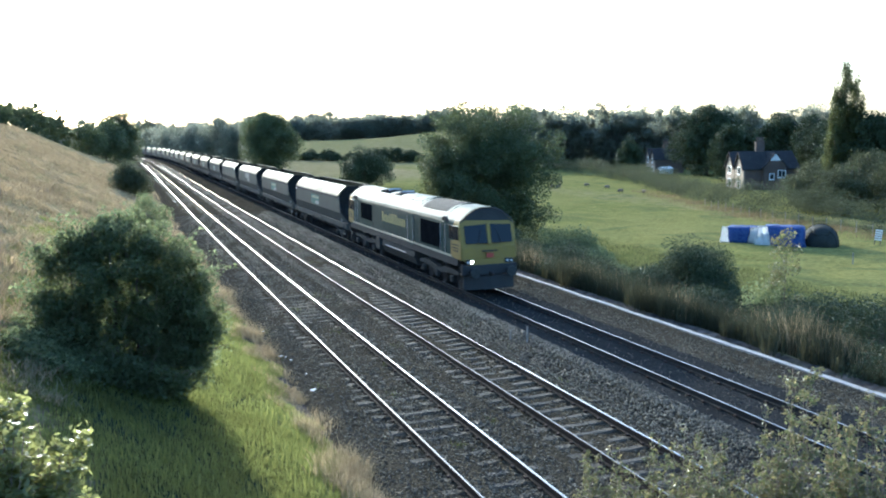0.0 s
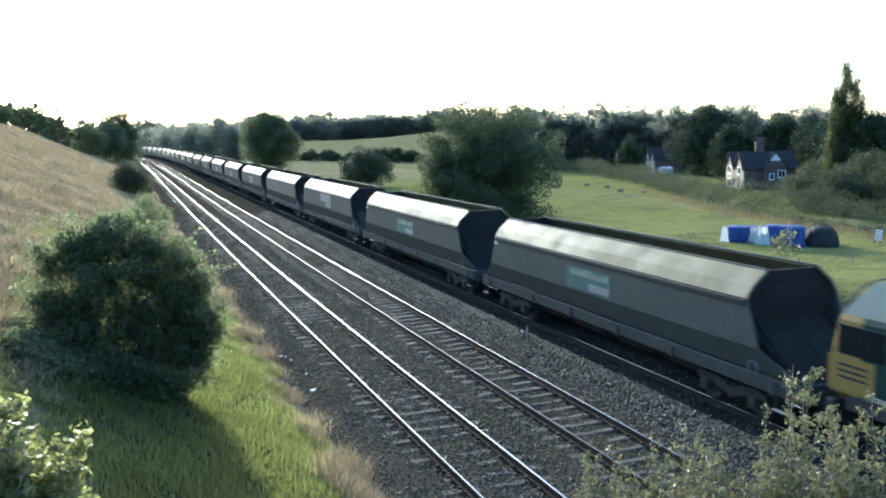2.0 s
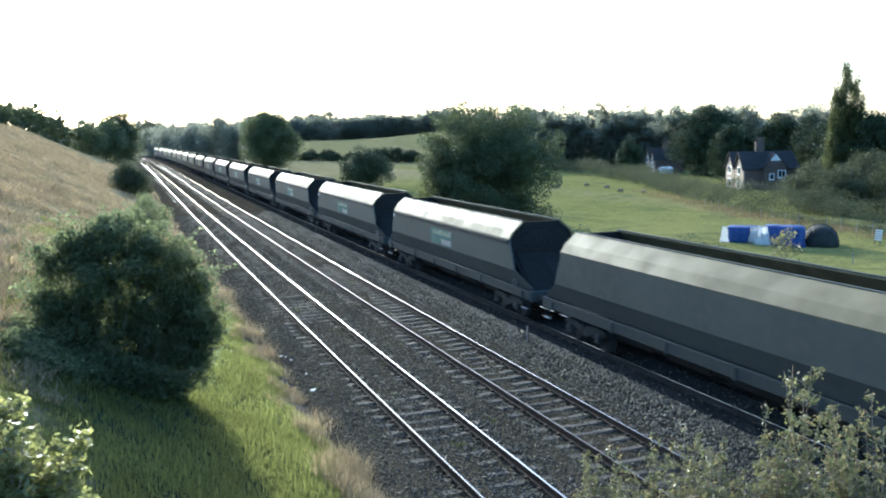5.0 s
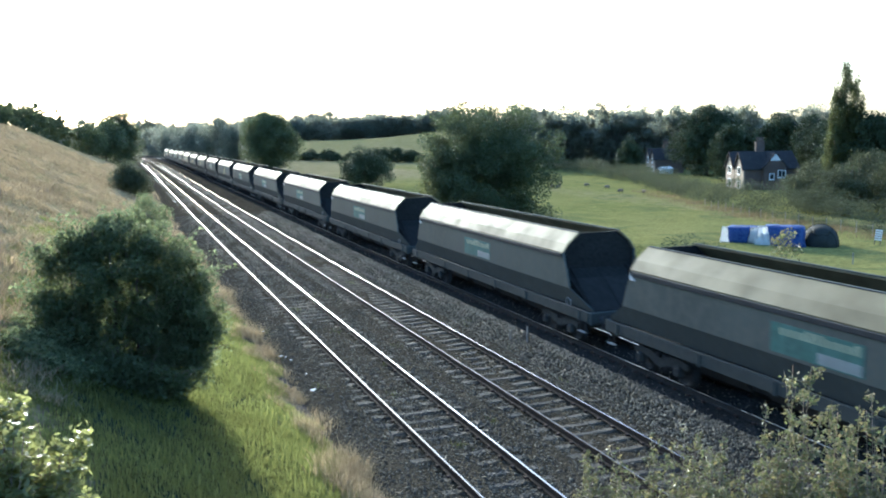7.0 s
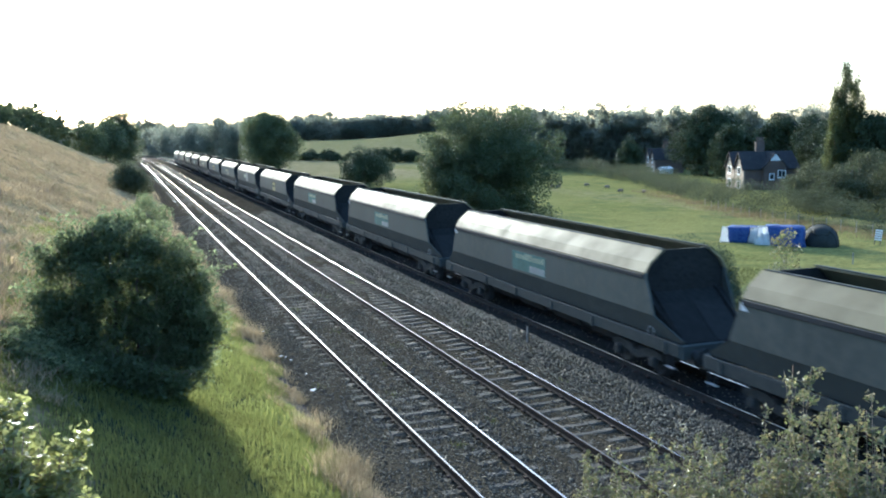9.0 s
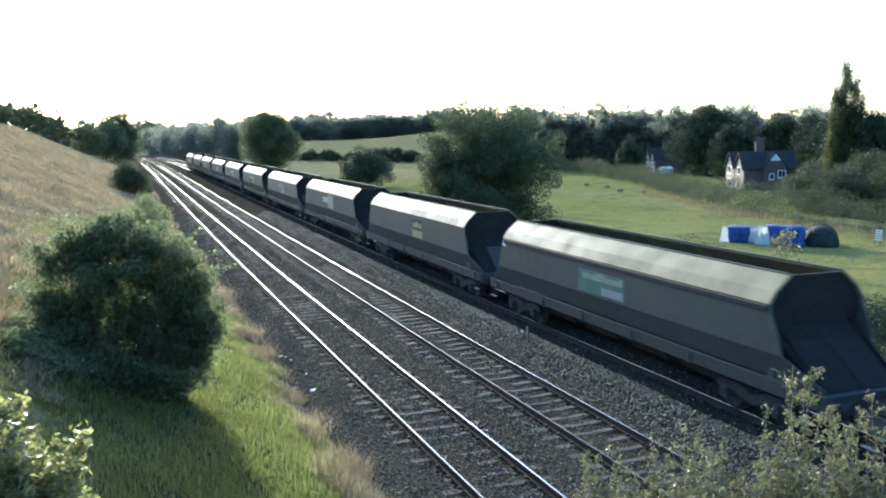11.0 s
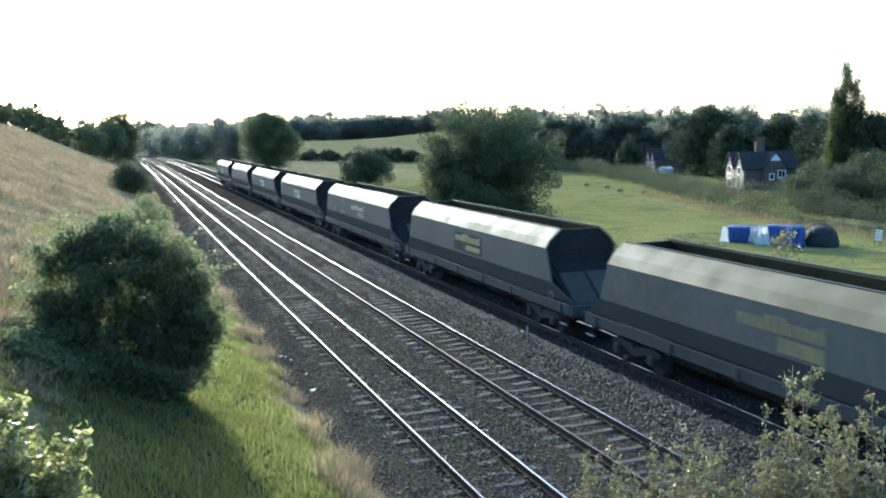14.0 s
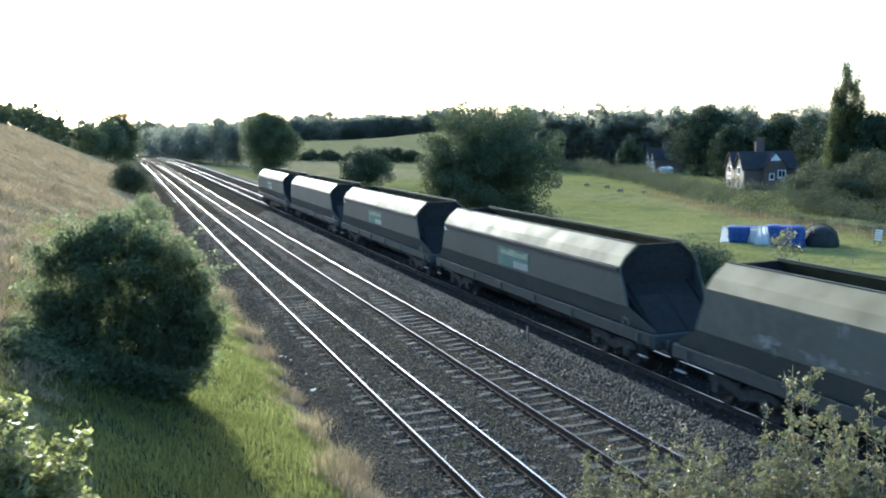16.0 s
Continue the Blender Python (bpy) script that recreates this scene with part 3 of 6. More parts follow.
# ---- trees and bushes ----
tree("tree", 30.7, 71.7, 11.4, 9.7, 0.0, 470, 330, 0.17, "large dense dark green field tree in full leaf", shape="broad", seed=2, rough=0.16, hollow=0.3, spread=0.6, trunk=0.4)
tree("tree", 27.6, 74.6, 9.6, 3.2, 0.3, 60, 260, 0.16, "slender paler willow beside the large field tree", seed=3, material=M_LEAF_POP, spread=0.6)
tree("tree", 47.5, 171.5, 7.2, 9.4, 0.1, 150, 150, 0.28, "low rounded hawthorn tree in the pasture", shape="skirt", seed=4, spread=0.75, hollow=0.3, material=M_LEAF_SHADED)
tree("tree", 41.7, 246.5, 16.8, 15.0, 0.0, 260, 240, 0.34, "broad round tree by the railway", seed=5, material=M_LEAF, spread=1.2, shape="skirt", rough=0.15, group="distant lineside trees")
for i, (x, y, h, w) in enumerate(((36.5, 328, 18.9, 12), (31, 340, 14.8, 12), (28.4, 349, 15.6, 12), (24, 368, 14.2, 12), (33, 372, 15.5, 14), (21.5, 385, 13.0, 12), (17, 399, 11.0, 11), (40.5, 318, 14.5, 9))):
    tree("tree", x + 1.5, y, h, w, 0.3, 70, 150, 0.55, "hazy tall tree beside the distant line", seed=20 + i, material=M_LEAF_HAZE, spread=1.8, shape="skirt", group="distant lineside trees")
tree("tree", 3.5, 225, 12.3, 8.6, 0.1, 130, 180, 0.36, "dark thick tree on the bank by the bend", shape="skirt", seed=31, spread=1.2)
tree("tree", 0.6, 212, 8.5, 7.0, 0.1, 60, 160, 0.34, "smaller dark tree on the bank by the bend", shape="skirt", seed=32, spread=1.1)
tree("tree", -2.6, 200, 6.2, 5.5, 0.1, 46, 140, 0.32, "smaller dark tree on the bank by the bend", shape="skirt", seed=33, spread=1.0)


def poplar(x, y, stems, label, seed):
    """A poplar of several upright leafy columns, each of pointed plumes. stems: offset along x and y, height, width."""
    rng = np.random.default_rng(seed)
    t = thing("tree", Matrix.Translation((x, y, gz(x, y))), label, "tree")
    vs, fs, n = [], [], 0
    for dx, dy, h, w in stems:
        c = []
        for k in range(int(h * 2.1)):
            u = (k + rng.random()) / int(h * 2.1)
            r = w / 2 * (0.1 + 0.9 * (1 - u) ** 0.5) * min(1, 0.55 + 2.2 * u) * (0.55 + 0.5 * rng.random())
            ang = rng.uniform(0, 6.283)
            tall = rng.uniform(0.8, 1.5)
            for q in np.linspace(-1, 1, 6):
                thin = 0.34 * (1 - max(q, 0) ** 1.5)
                c.append((dx + r * math.cos(ang) + rng.normal() * thin * 0.6, dy + r * math.sin(ang) + rng.normal() * thin * 0.6, 0.5 + u * (h - 1.3) + q * tall))
        v, f = crown_leaves(rng, np.maximum(np.array(c), (-99, -99, 0.2)), 54, 0.26, 0.24, 1.5)
        vs.append(v)
        fs.append(f + n)
        n += len(v)
        bm = bmesh.new()
        tube_path(bm, [(dx * 0.3, dy * 0.3, -0.3), (dx * 0.8, dy * 0.8, h * 0.3), (dx, dy, h * 0.9)], 0.22, 0.03, 7)
        part("trunk", bm, M_BARK, t, smooth=True)
    raw_mesh("crown", np.concatenate(vs), np.concatenate(fs), M_LEAF_POP, t)


poplar(104.4, 107.8, ((0, 0, 21.3, 3.8), (1.2, -0.6, 19.0, 4.0), (-0.9, 0.5, 18.0, 3.8), (-1.3, 0.7, 13.0, 4.0), (0.4, -0.3, 15.0, 5.6), (1.8, -0.8, 14.5, 4.4)), "tall narrow poplar catching the evening sun", 41)
for i, (x, y, h, w, m) in enumerate((
        (154.0, 207.8, 18.6, 20.5, M_LEAF_SHADED), (126.9, 204.0, 10.0, 6.0, M_LEAF_SHADED), (149.5, 174.8, 16.3, 13, M_LEAF_SHADED), (142, 182, 13.5, 10, M_LEAF_SHADED),
        (148.3, 162.5, 14.5, 11.3, M_LEAF_SHADED), (141, 150, 13.0, 12, M_LEAF_SHADED), (137, 143, 11.5, 9, M_LEAF_SHADED), (133, 137, 12.5, 9, M_LEAF_SHADED), (106.9, 105.2, 13.5, 9.0, M_LEAF_SHADED), (111, 99, 15.7, 9.0, M_LEAF_SHADED), (117, 118, 13, 10, M_LEAF_SHADED), (125, 127, 13.5, 10, M_LEAF_POP), (116, 93, 16, 10, M_LEAF_SHADED))):
    tree("tree", x, y, h, w, 0.2, int(90 + 11 * w), 140, 0.3 + 0.01 * w, "leafy tree standing round the houses", seed=50 + i, material=m, spread=0.4 + 0.035 * w, shape="skirt", hollow=0.35, rough=0.22, group="trees round the houses")
for i, (x, y, h, w) in enumerate(((86.8, 89.9, 6.0, 7.5), (92.0, 86.0, 7.6, 8.5), (97.5, 96.0, 8.0, 9.0), (87.6, 96.2, 6.0, 6.5), (97.0, 80.0, 7.0, 8.0), (103, 90, 7.5, 9), (95.0, 104.0, 6.2, 7.0))):
    tree("bush", x, y, h, w, 0.0, 110, 130, 0.24, "grey green rounded bush behind the hedge", "bush", seed=70 + i, material=M_LEAF_HEDGE, spread=w * 0.085, shape="skirt", hollow=0.3, rough=0.2, group="bushes behind the hedge", trunk=0.1)
# lineside bushes on the far shoulder
tree("bush", 27.4, 37.6, 3.9, 4.2, 0.0, 130, 300, 0.085, "dark hawthorn bush at the field edge", "bush", seed=81, material=M_LEAF_SHADED, spread=0.4, shape="skirt", hollow=0.2, trunk=0.08, group="lineside bushes")
tree("bush", 31.3, 58.1, 2.6, 4.2, 0.0, 44, 180, 0.16, "dark low bush at the field edge", "bush", seed=82, material=M_LEAF_HAW, spread=0.5, shape="skirt", trunk=0.07, group="lineside bushes")
tree("bush", 28.8, 50.5, 1.7, 3.0, 0.0, 28, 160, 0.15, "dark low bush at the field edge", "bush", seed=83, material=M_LEAF_HAW, spread=0.42, shape="skirt", trunk=0.05, group="lineside bushes")
tree("bush", 25.9, 44.5, 1.6, 2.8, 0.0, 26, 160, 0.14, "dark low bush at the field edge", "bush", seed=84, material=M_LEAF_HAW, spread=0.4, shape="skirt", trunk=0.05, group="lineside bushes")
tree("sapling", 26.3, 30.2, 4.9, 1.2, 0.9, 24, 70, 0.12, "thin leaning sapling with sparse yellowing leaves", "sapling", seed=85, material=M_LEAF_AUT, spread=0.2, shape="column", trunk=0.03, rough=0.5, limb_count=20)
tree("bush", 25.9, 31.0, 2.3, 1.7, 0.0, 26, 120, 0.12, "small dark bush under the sapling", "bush", seed=86, material=M_LEAF_HAW, spread=0.3, shape="skirt", trunk=0.04, group="lineside bushes")
for i, (s, o, h, w) in enumerate(((33, 23.6, 1.3, 2.6), (37.5, 23.9, 1.6, 3.0), (42, 23.6, 1.5, 3.0), (46.5, 24.2, 1.8, 3.4), (52, 24.6, 1.7, 3.4), (57, 25.2, 2.0, 3.6), (62, 25.5, 2.0, 3.8), (67, 26, 1.9, 3.8), (27, 23.8, 1.2, 2.4), (21, 24.5, 1.4, 2.4), (72, 27, 1.8, 4.0), (84, 26.5, 1.6, 4.0), (98, 27.5, 2.2, 5.0), (112, 28, 2.0, 5.0), (30, 25.0, 1.2, 2.4), (24, 26, 1.3, 2.6), (29, 27.3, 2.3, 3.2), (24, 25.0, 2.7, 2.8), (32, 27.7, 1.7, 3.0), (26.5, 26.6, 2.3, 3.0), (20.5, 24.2, 2.4, 2.6), (24, 28.3, 2.4, 3.2), (35.5, 26.5, 1.7, 3.0), (39, 25.2, 1.6, 2.8), (28, 24.6, 1.5, 2.2), (33.5, 24.6, 1.4, 2.0), (17, 25, 2.4, 2.8), (20, 28, 2.6, 3.4))):
    p = line_at(o, s)
    tree("bush", p.x, p.y, h, w, 0.0, 40, 175, 0.105, "dark low bush at the field edge", "bush", seed=90 + i, material=M_LEAF_SHADED, spread=0.45, shape="skirt", trunk=0.05, group="lineside bushes")
for i in range(0, 22, 2):
    p = line_at(22.0 + 0.9 * (0.5 + 0.5 * math.sin(i * 2.4)), 15.0 + 2.9 * i + 0.8 * math.sin(i * 1.7))
    tree("bramble", p.x, p.y, 1.15 + 0.4 * math.sin(i * 3.1), 2.3 + 0.5 * math.sin(i * 1.3), 0.0, 30, 220, 0.075, "dark low bramble patch beside the cable trough", "bramble", seed=140 + i, material=M_LEAF_SHADED, spread=0.36, shape="skirt", trunk=0.03, group="lineside brambles", rough=0.5)


def thicket(x, y, masses, trunks, clumps, per, leaf, label, seed, sprigs=340):
    """A ragged bush of several leafy masses on many stems. masses: x, y, z, radius, half height."""
    rng = np.random.default_rng(seed)
    z0 = gz(x, y)
    t = thing("bush", Matrix.Translation((x, y, z0)), label, "bush", "bank bushes")
    cs = []
    for mx, my, mz, r, h in masses:
        c = crown_clumps(rng, int(clumps * r * h) + 6, r, r, h, "round", 0.3, 0.3)
        cs.append(c + np.array([mx, my, mz]))
    c = np.concatenate(cs)
    low = np.array([gz(x + a, y + b) - z0 for a, b in c[:, :2]])
    c[:, 2] = np.maximum(c[:, 2], low + 0.12)
    v, f = crown_leaves(rng, c, per, 0.19, leaf)
    # ragged sprigs that stand out of the crown
    bm = bmesh.new()
    pts = []
    for i in rng.choice(len(c), sprigs, replace=False):
        p = Vector(c[i])
        d = Vector((p.x * 0.5 + rng.normal() * 0.5, p.y * 0.5 + rng.normal() * 0.5, 0.9 + 0.3 * rng.normal())).normalized()
        ln = rng.uniform(0.3, 0.85)
        q = p + d * ln + Vector((0, 0, -0.06))
        tube_path(bm, [p, p.lerp(q, 0.5) + Vector((0, 0, 0.05)), q], 0.008, 0.003, 4)
        for u in rng.uniform(0.2, 1.0, 34):
            pts.append(np.array(p.lerp(q, u)) + rng.normal(size=3) * 0.05)
    tagged(part("twig_mass", bm, M_TWIG, t), kind="stuff")
    v2, f2 = leaf_quads(rng, np.array(pts), leaf * 0.85)
    raw_mesh("crown", np.concatenate([v, v2]), np.concatenate([f, f2 + len(v)]), M_LEAF_HAW, t)
    for k in range(trunks):
        bx, by = rng.uniform(-0.9, 1.0), rng.uniform(-0.4, 0.4)
        bm = bmesh.new()
        zb = gz(x + bx, y + by) - z0
        near = c[np.hypot(c[:, 0] - bx, c[:, 1] - by) < 0.9]
        limbs(bm, rng, (bx, by, zb), (bx * 1.15, by, zb + rng.uniform(1.6, 3.0)), rng.uniform(0.035, 0.07), near, 10)
        part("stem", bm, M_BARK, t, smooth=True)
    return t


# hawthorn on the near bank
thicket(-0.15, 21.5, ((0.1, 0.2, 2.85, 0.5, 0.6), (0.65, 0.3, 2.75, 0.55, 0.7), (0.5, 0.2, 2.4, 0.85, 0.9), (-0.4, 0.2, 2.55, 0.6, 0.75), (1.2, 0.2, 2.3, 0.7, 0.9), (1.75, 0.2, 1.7, 0.55, 0.8), (-0.9, 0.1, 2.3, 0.35, 0.5), (-0.75, 0.0, 1.8, 0.85, 1.1), (0.35, 0.0, 1.8, 1.0, 1.3), (0.2, 0.0, 0.95, 1.0, 0.7), (-0.7, 0.0, 0.95, 0.9, 0.8), (1.0, 0.0, 0.95, 0.8, 0.75), (1.5, 0.0, 1.5, 0.8, 1.2), (-1.05, -0.1, 1.05, 0.65, 0.9), (-0.35, -0.3, 0.5, 0.9, 0.9), (0.95, -0.2, 0.35, 0.9, 1.0), (1.75, -0.1, 0.95, 0.65, 0.75), (2.1, 0.1, 0.95, 0.5, 0.65), (1.3, 0.5, 0.3, 0.6, 0.7), (1.95, 0.3, 1.1, 0.5, 0.8), (-1.55, 0.0, 0.4, 0.45, 0.5), (-1.4, -1.8, 0.3, 0.7, 0.8), (-0.7, -1.9, 0.0, 0.65, 0.75), (-1.4, -0.9, 0.6, 0.7, 0.7), (-0.7, -1.0, 0.1, 0.7, 0.7), (0.1, -0.9, -0.3, 0.45, 0.55), (-1.5, -0.2, 0.2, 0.6, 0.5), (-0.9, -0.4, -0.1, 0.7, 0.5), (0.1, -0.3, -0.15, 0.45, 0.5), (1.6, 0.0, 0.25, 0.6, 0.7), (1.55, -0.6, -0.2, 0.55, 0.6), (1.0, -0.7, -0.25, 0.55, 0.6), (1.95, 0.3, 0.3, 0.5, 0.6), (0.6, -0.6, -0.2, 0.4, 0.5), (0.0, -1.6, 0.0, 0.6, 0.6), (0.55, -1.5, -0.2, 0.6, 0.55), (1.05, -1.3, -0.4, 0.5, 0.5)),
        11, 30, 130, 0.088, "large ragged hawthorn thicket in shade on the bank", 101)
tree("bush", 2.45, 60.0, 2.5, 2.5, 0.0, 46, 150, 0.12, "small olive bush at the foot of the bank", "bush", seed=103, material=M_LEAF_HAW, spread=0.34, shape="skirt", trunk=0.05)
tree("bush", 2.4, 101.0, 3.4, 3.3, 0.0, 80, 160, 0.16, "dull green bush at the foot of the bank", "bush", seed=104, material=M_LEAF_HEDGE, spread=0.5, shape="skirt", trunk=0.06, hollow=0.3)
tree("bush", 3.6, 106.0, 2.0, 2.2, 0.0, 36, 150, 0.15, "dull green bush at the foot of the bank", "bush", seed=105, material=M_LEAF_HEDGE, spread=0.4, shape="skirt", trunk=0.05, hollow=0.3)


def hedge(path, height, width, label, seed, leaf=0.22, per=16, material=None):
    """A continuous uneven hedge along a path, plant by plant. height: at the path's start and end."""
    rng = np.random.default_rng(seed)
    t = thing("hedge", Matrix(), label, "hedge")
    for leg, ((x0, y0), (x1, y1)) in enumerate(zip(path, path[1:])):
        length = math.hypot(x1 - x0, y1 - y0)
        plants = max(1, round(length / 7))
        for k in range(plants):
            pts = []
            n = max(1, int(length / plants / 0.5))
            for i in range(n):
                u = (k + (i + rng.random()) / n) / plants
                x, y = x0 + (x1 - x0) * u, y0 + (y1 - y0) * u
                hh = (1 + 0.22 * max(0.0, math.sin(x * 0.53 + y * 0.61))) * (height[0] + (height[1] - height[0]) * (leg + u) / (len(path) - 1)) * (0.8 + 0.25 * math.sin(x * 0.9 + seed) * math.sin(y * 0.37) + 0.25 * rng.random())
                for _ in range(3):
                    pts.append((x + rng.normal() * width * 0.35, y + rng.normal() * width * 0.35, hh * rng.random() ** 0.6))
            pts = np.array(pts)
            pts[:, 2] += ground_z(pts[:, 0], pts[:, 1])
            v, f = crown_leaves(rng, pts, per, 0.3 * max(1, height[0] / 2.2), leaf)
            raw_mesh("hedge_plant", v, f, material or M_LEAF_HEDGE, t)
    return t


hedge([(137, 268), (116, 186), (93, 134), (84.5, 112), (78, 93), (76, 81), (73, 69), (72.5, 56)], (3.8, 3.3), 2.5, "overgrown field hedge along the pasture", 7, 0.16, 80)
hedge([(-22, 120), (-17, 150), (-14, 168), (-10.5, 185), (-6, 200)], (1.5, 5.4), 3.2, "dark hedge along the top of the bank", 8, 0.4, 60, M_LEAF)
hedge([(-60, 190), (-30, 190), (-17, 200), (-9, 212)], (3.4, 5.6), 4.0, "dark hedge along the top of the bank", 9, 0.55, 50, M_LEAF)
hedge([(62, 380), (83, 374), (95, 372), (118, 361), (140, 352), (190, 335)], (2.6, 2.6), 2.2, "dark hedge between distant fields", 12, 0.5, 40, M_LEAF_SHADED)
for i, (x, y, h, w) in enumerate(((108.5, 364, 5.6, 8), (113.5, 362, 6.0, 9), (119.5, 360, 4.6, 7), (88, 373, 4.4, 9), (80.5, 375, 4.0, 7))):
    tree("bush", x, y, h, w, 0.0, 50, 90, 0.5, "dark bush in the far hedge", "bush", seed=180 + i, material=M_LEAF_SHADED, spread=0.9, shape="skirt", trunk=0.1, hollow=0.3, group="bushes in the far hedge")


def woods(label, rows, seed, leaf, per, material=None, shape="skirt"):
    """Far woodland: uneven crowns massed together. rows: x, y, height, width."""
    rng = np.random.default_rng(seed)
    vs, fs, n = [], [], 0
    for x, y, h, w in rows:
        c = crown_clumps(rng, 26, w / 2, w / 2, h / 2, shape, 0.5, 0.3)
        c[:, 2] += h / 2
        c += np.array([x, y, gz(x, y)])
        v, f = crown_leaves(rng, c, per, w * 0.13, leaf)
        vs.append(v)
        fs.append(f + n)
        n += len(v)
    ob = raw_mesh("woodland", np.concatenate(vs), np.concatenate(fs), material or M_LEAF_HAZE)
    tagged(ob, label, "woodland", kind="stuff")


rw = random.Random(77)
rows = []
for i in range(110):
    t = (i // 2) / 54
    back = 14 * (i % 2)
    rows.append((122 + 76 * t + back * 0.5 + rw.uniform(-2, 2), 291 - 54 * t + back + rw.uniform(-3, 3), 19.3 + rw.uniform(-3.4, 2.2) + 1.2 * math.sin(i * 0.45), rw.uniform(6, 9)))
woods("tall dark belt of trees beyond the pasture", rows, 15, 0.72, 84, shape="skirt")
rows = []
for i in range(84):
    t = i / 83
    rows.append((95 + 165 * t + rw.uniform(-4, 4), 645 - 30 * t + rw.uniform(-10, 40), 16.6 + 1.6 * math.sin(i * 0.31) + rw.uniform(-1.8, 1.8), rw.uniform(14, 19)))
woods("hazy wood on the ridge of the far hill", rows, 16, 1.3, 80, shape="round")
rows = []
for i in range(60):
    t = i / 59
    rows.append((260 + 420 * t + rw.uniform(-15, 15), 610 - 330 * t + rw.uniform(-10, 40), 15 + rw.uniform(-4, 5), rw.uniform(14, 20)))
woods("hazy wood on the ridge of the far hill", rows, 17, 1.6, 50)
rows = []
for i in range(24):
    t = i / 23
    rows.append((-140 + 235 * t + rw.uniform(-12, 12), 640 + rw.uniform(-10, 50), 12 + rw.uniform(-3, 5), rw.uniform(13, 19)))
woods("hazy wood beyond the bend of the line", rows, 18, 1.6, 50)


# ---- grasses ----
def blades(name, xs, ys, height, width, material, label, seed, lean=0.35, rise=0.25, zs=None):
    """Grass as bent two-piece blades, each from the ground up."""
    rng = np.random.default_rng(seed)
    n = len(xs)
    z = (ground_z(xs, ys) if zs is None else zs) - 0.02
    h = height * rng.uniform(0.5, 1.25, n) * (1 + rise * np.sin(xs * 0.9 + 1.5 * np.sin(ys * 0.37)) * np.sin(ys * 0.53 + np.sin(xs * 0.6)))
    a = rng.uniform(0, 6.283, n)
    lx, ly = np.cos(a) * h * lean * rng.random(n), np.sin(a) * h * lean * rng.random(n)
    wx, wy = -np.sin(a) * width / 2, np.cos(a) * width / 2
    b = np.stack([xs, ys, z], 1)
    mid = b + np.stack([lx * 0.35, ly * 0.35, h * 0.55], 1)
    tip = b + np.stack([lx, ly, h], 1)
    w = np.stack([wx, wy, np.zeros(n)], 1)
    v = np.stack([b - w, b + w, mid - w * 0.8, mid + w * 0.8, tip], 1).reshape(-1, 3)
    f = (np.array([(0, 1, 3), (0, 3, 2), (2, 3, 4)])[None] + 5 * np.arange(n)[:, None, None]).reshape(-1, 3)
    ob = raw_mesh(name, v, f, material)
    return tagged(ob, label, "grass", kind="stuff")


def scatter(seed, n, s0, s1, o0, o1, power=1.4, patch=0.0, patch_scale=0.6):
    """Places along the line, denser near, in tufts."""
    rng = np.random.default_rng(seed)
    s = s0 + (s1 - s0) * rng.random(n) ** power
    o = rng.uniform(o0, o1, n) - wobble(s)
    if patch:
        k = np.sin(s * patch_scale + 2 * np.sin(o * 1.1)) * np.sin(o * 1.7 * patch_scale + 1.3 * np.sin(s * 0.7)) + rng.uniform(-0.6, 0.6, n)
        keep = k > patch
        s, o = s[keep], o[keep]
    th = np.interp(s, ST, TH)
    return np.interp(s, ST, CX) + o * np.cos(th), np.interp(s, ST, CY) + o * np.sin(th)


x, y = scatter(201, 200000, 10, 46, -3.0, 4.5, 1.5, -0.8, 1.6)
blades("verge_grass", x, y, 0.17, 0.0165, M_GRASS, "lush green grass on the verge", 202, 0.6)
x, y = scatter(203, 40000, 10, 60, 3.95, 5.25, 1.5, 0.3, 1.5)
blades("dry_grass", x, y, 0.36, 0.012, M_STRAW_EDGE, "bleached dry grass at the ballast edge", 204, 1.5, 0.6)
x, y = scatter(215, 26000, 10, 60, 3.95, 5.35, 1.5, 0.25, 0.9)
blades("dry_grass", x, y, 0.3, 0.01, M_STRAW, "thin pale dead stems at the ballast edge", 216, 1.6, 0.6)
x, y = scatter(205, 190000, 17, 150, -18, -1.0, 1.7, -0.35, 0.8)
blades("dry_grass", x, y, 0.30, 0.034, M_STRAW, "long dry grass covering the bank", 206, 2.2, 0.7)
x, y = scatter(211, 90000, 17, 150, -18, -0.5, 1.8, 0.3, 0.45)
blades("bank_grass", x, y, 0.24, 0.034, M_BANKGREEN, "grey green grass tufts among the dry bank", 212, 2.2, 0.6)
x, y = scatter(213, 40000, 38, 190, -2.0, 4.9, 1.5, -0.6, 0.8)
blades("dry_grass", x, y, 0.22, 0.034, M_STRAW, "dry grass at the foot of the bank", 214, 1.8, 0.6)
x, y = scatter(207, 150000, 12, 130, 20.8, 28.0, 1.5, -0.25, 1.3)
blades("tall_weeds", x, y, 1.05, 0.028, M_WEED, "tall tangled weeds on the far shoulder", 208, 0.55, 0.5)
x, y = scatter(217, 26000, 12, 60, 21.5, 28.0, 1.4, 0.25, 0.9)
blades("dry_grass", x, y, 1.25, 0.016, M_STRAW_EDGE, "tall dead grass among the weeds", 218, 0.5, 0.4)
x, y = scatter(209, 60000, 14, 120, 25, 42, 1.6, 0.0, 0.5)
blades("rough_grass", x, y, 0.3, 0.03, M_TRACKWEED, "rough tufted grass at the pasture edge", 210, 0.5)

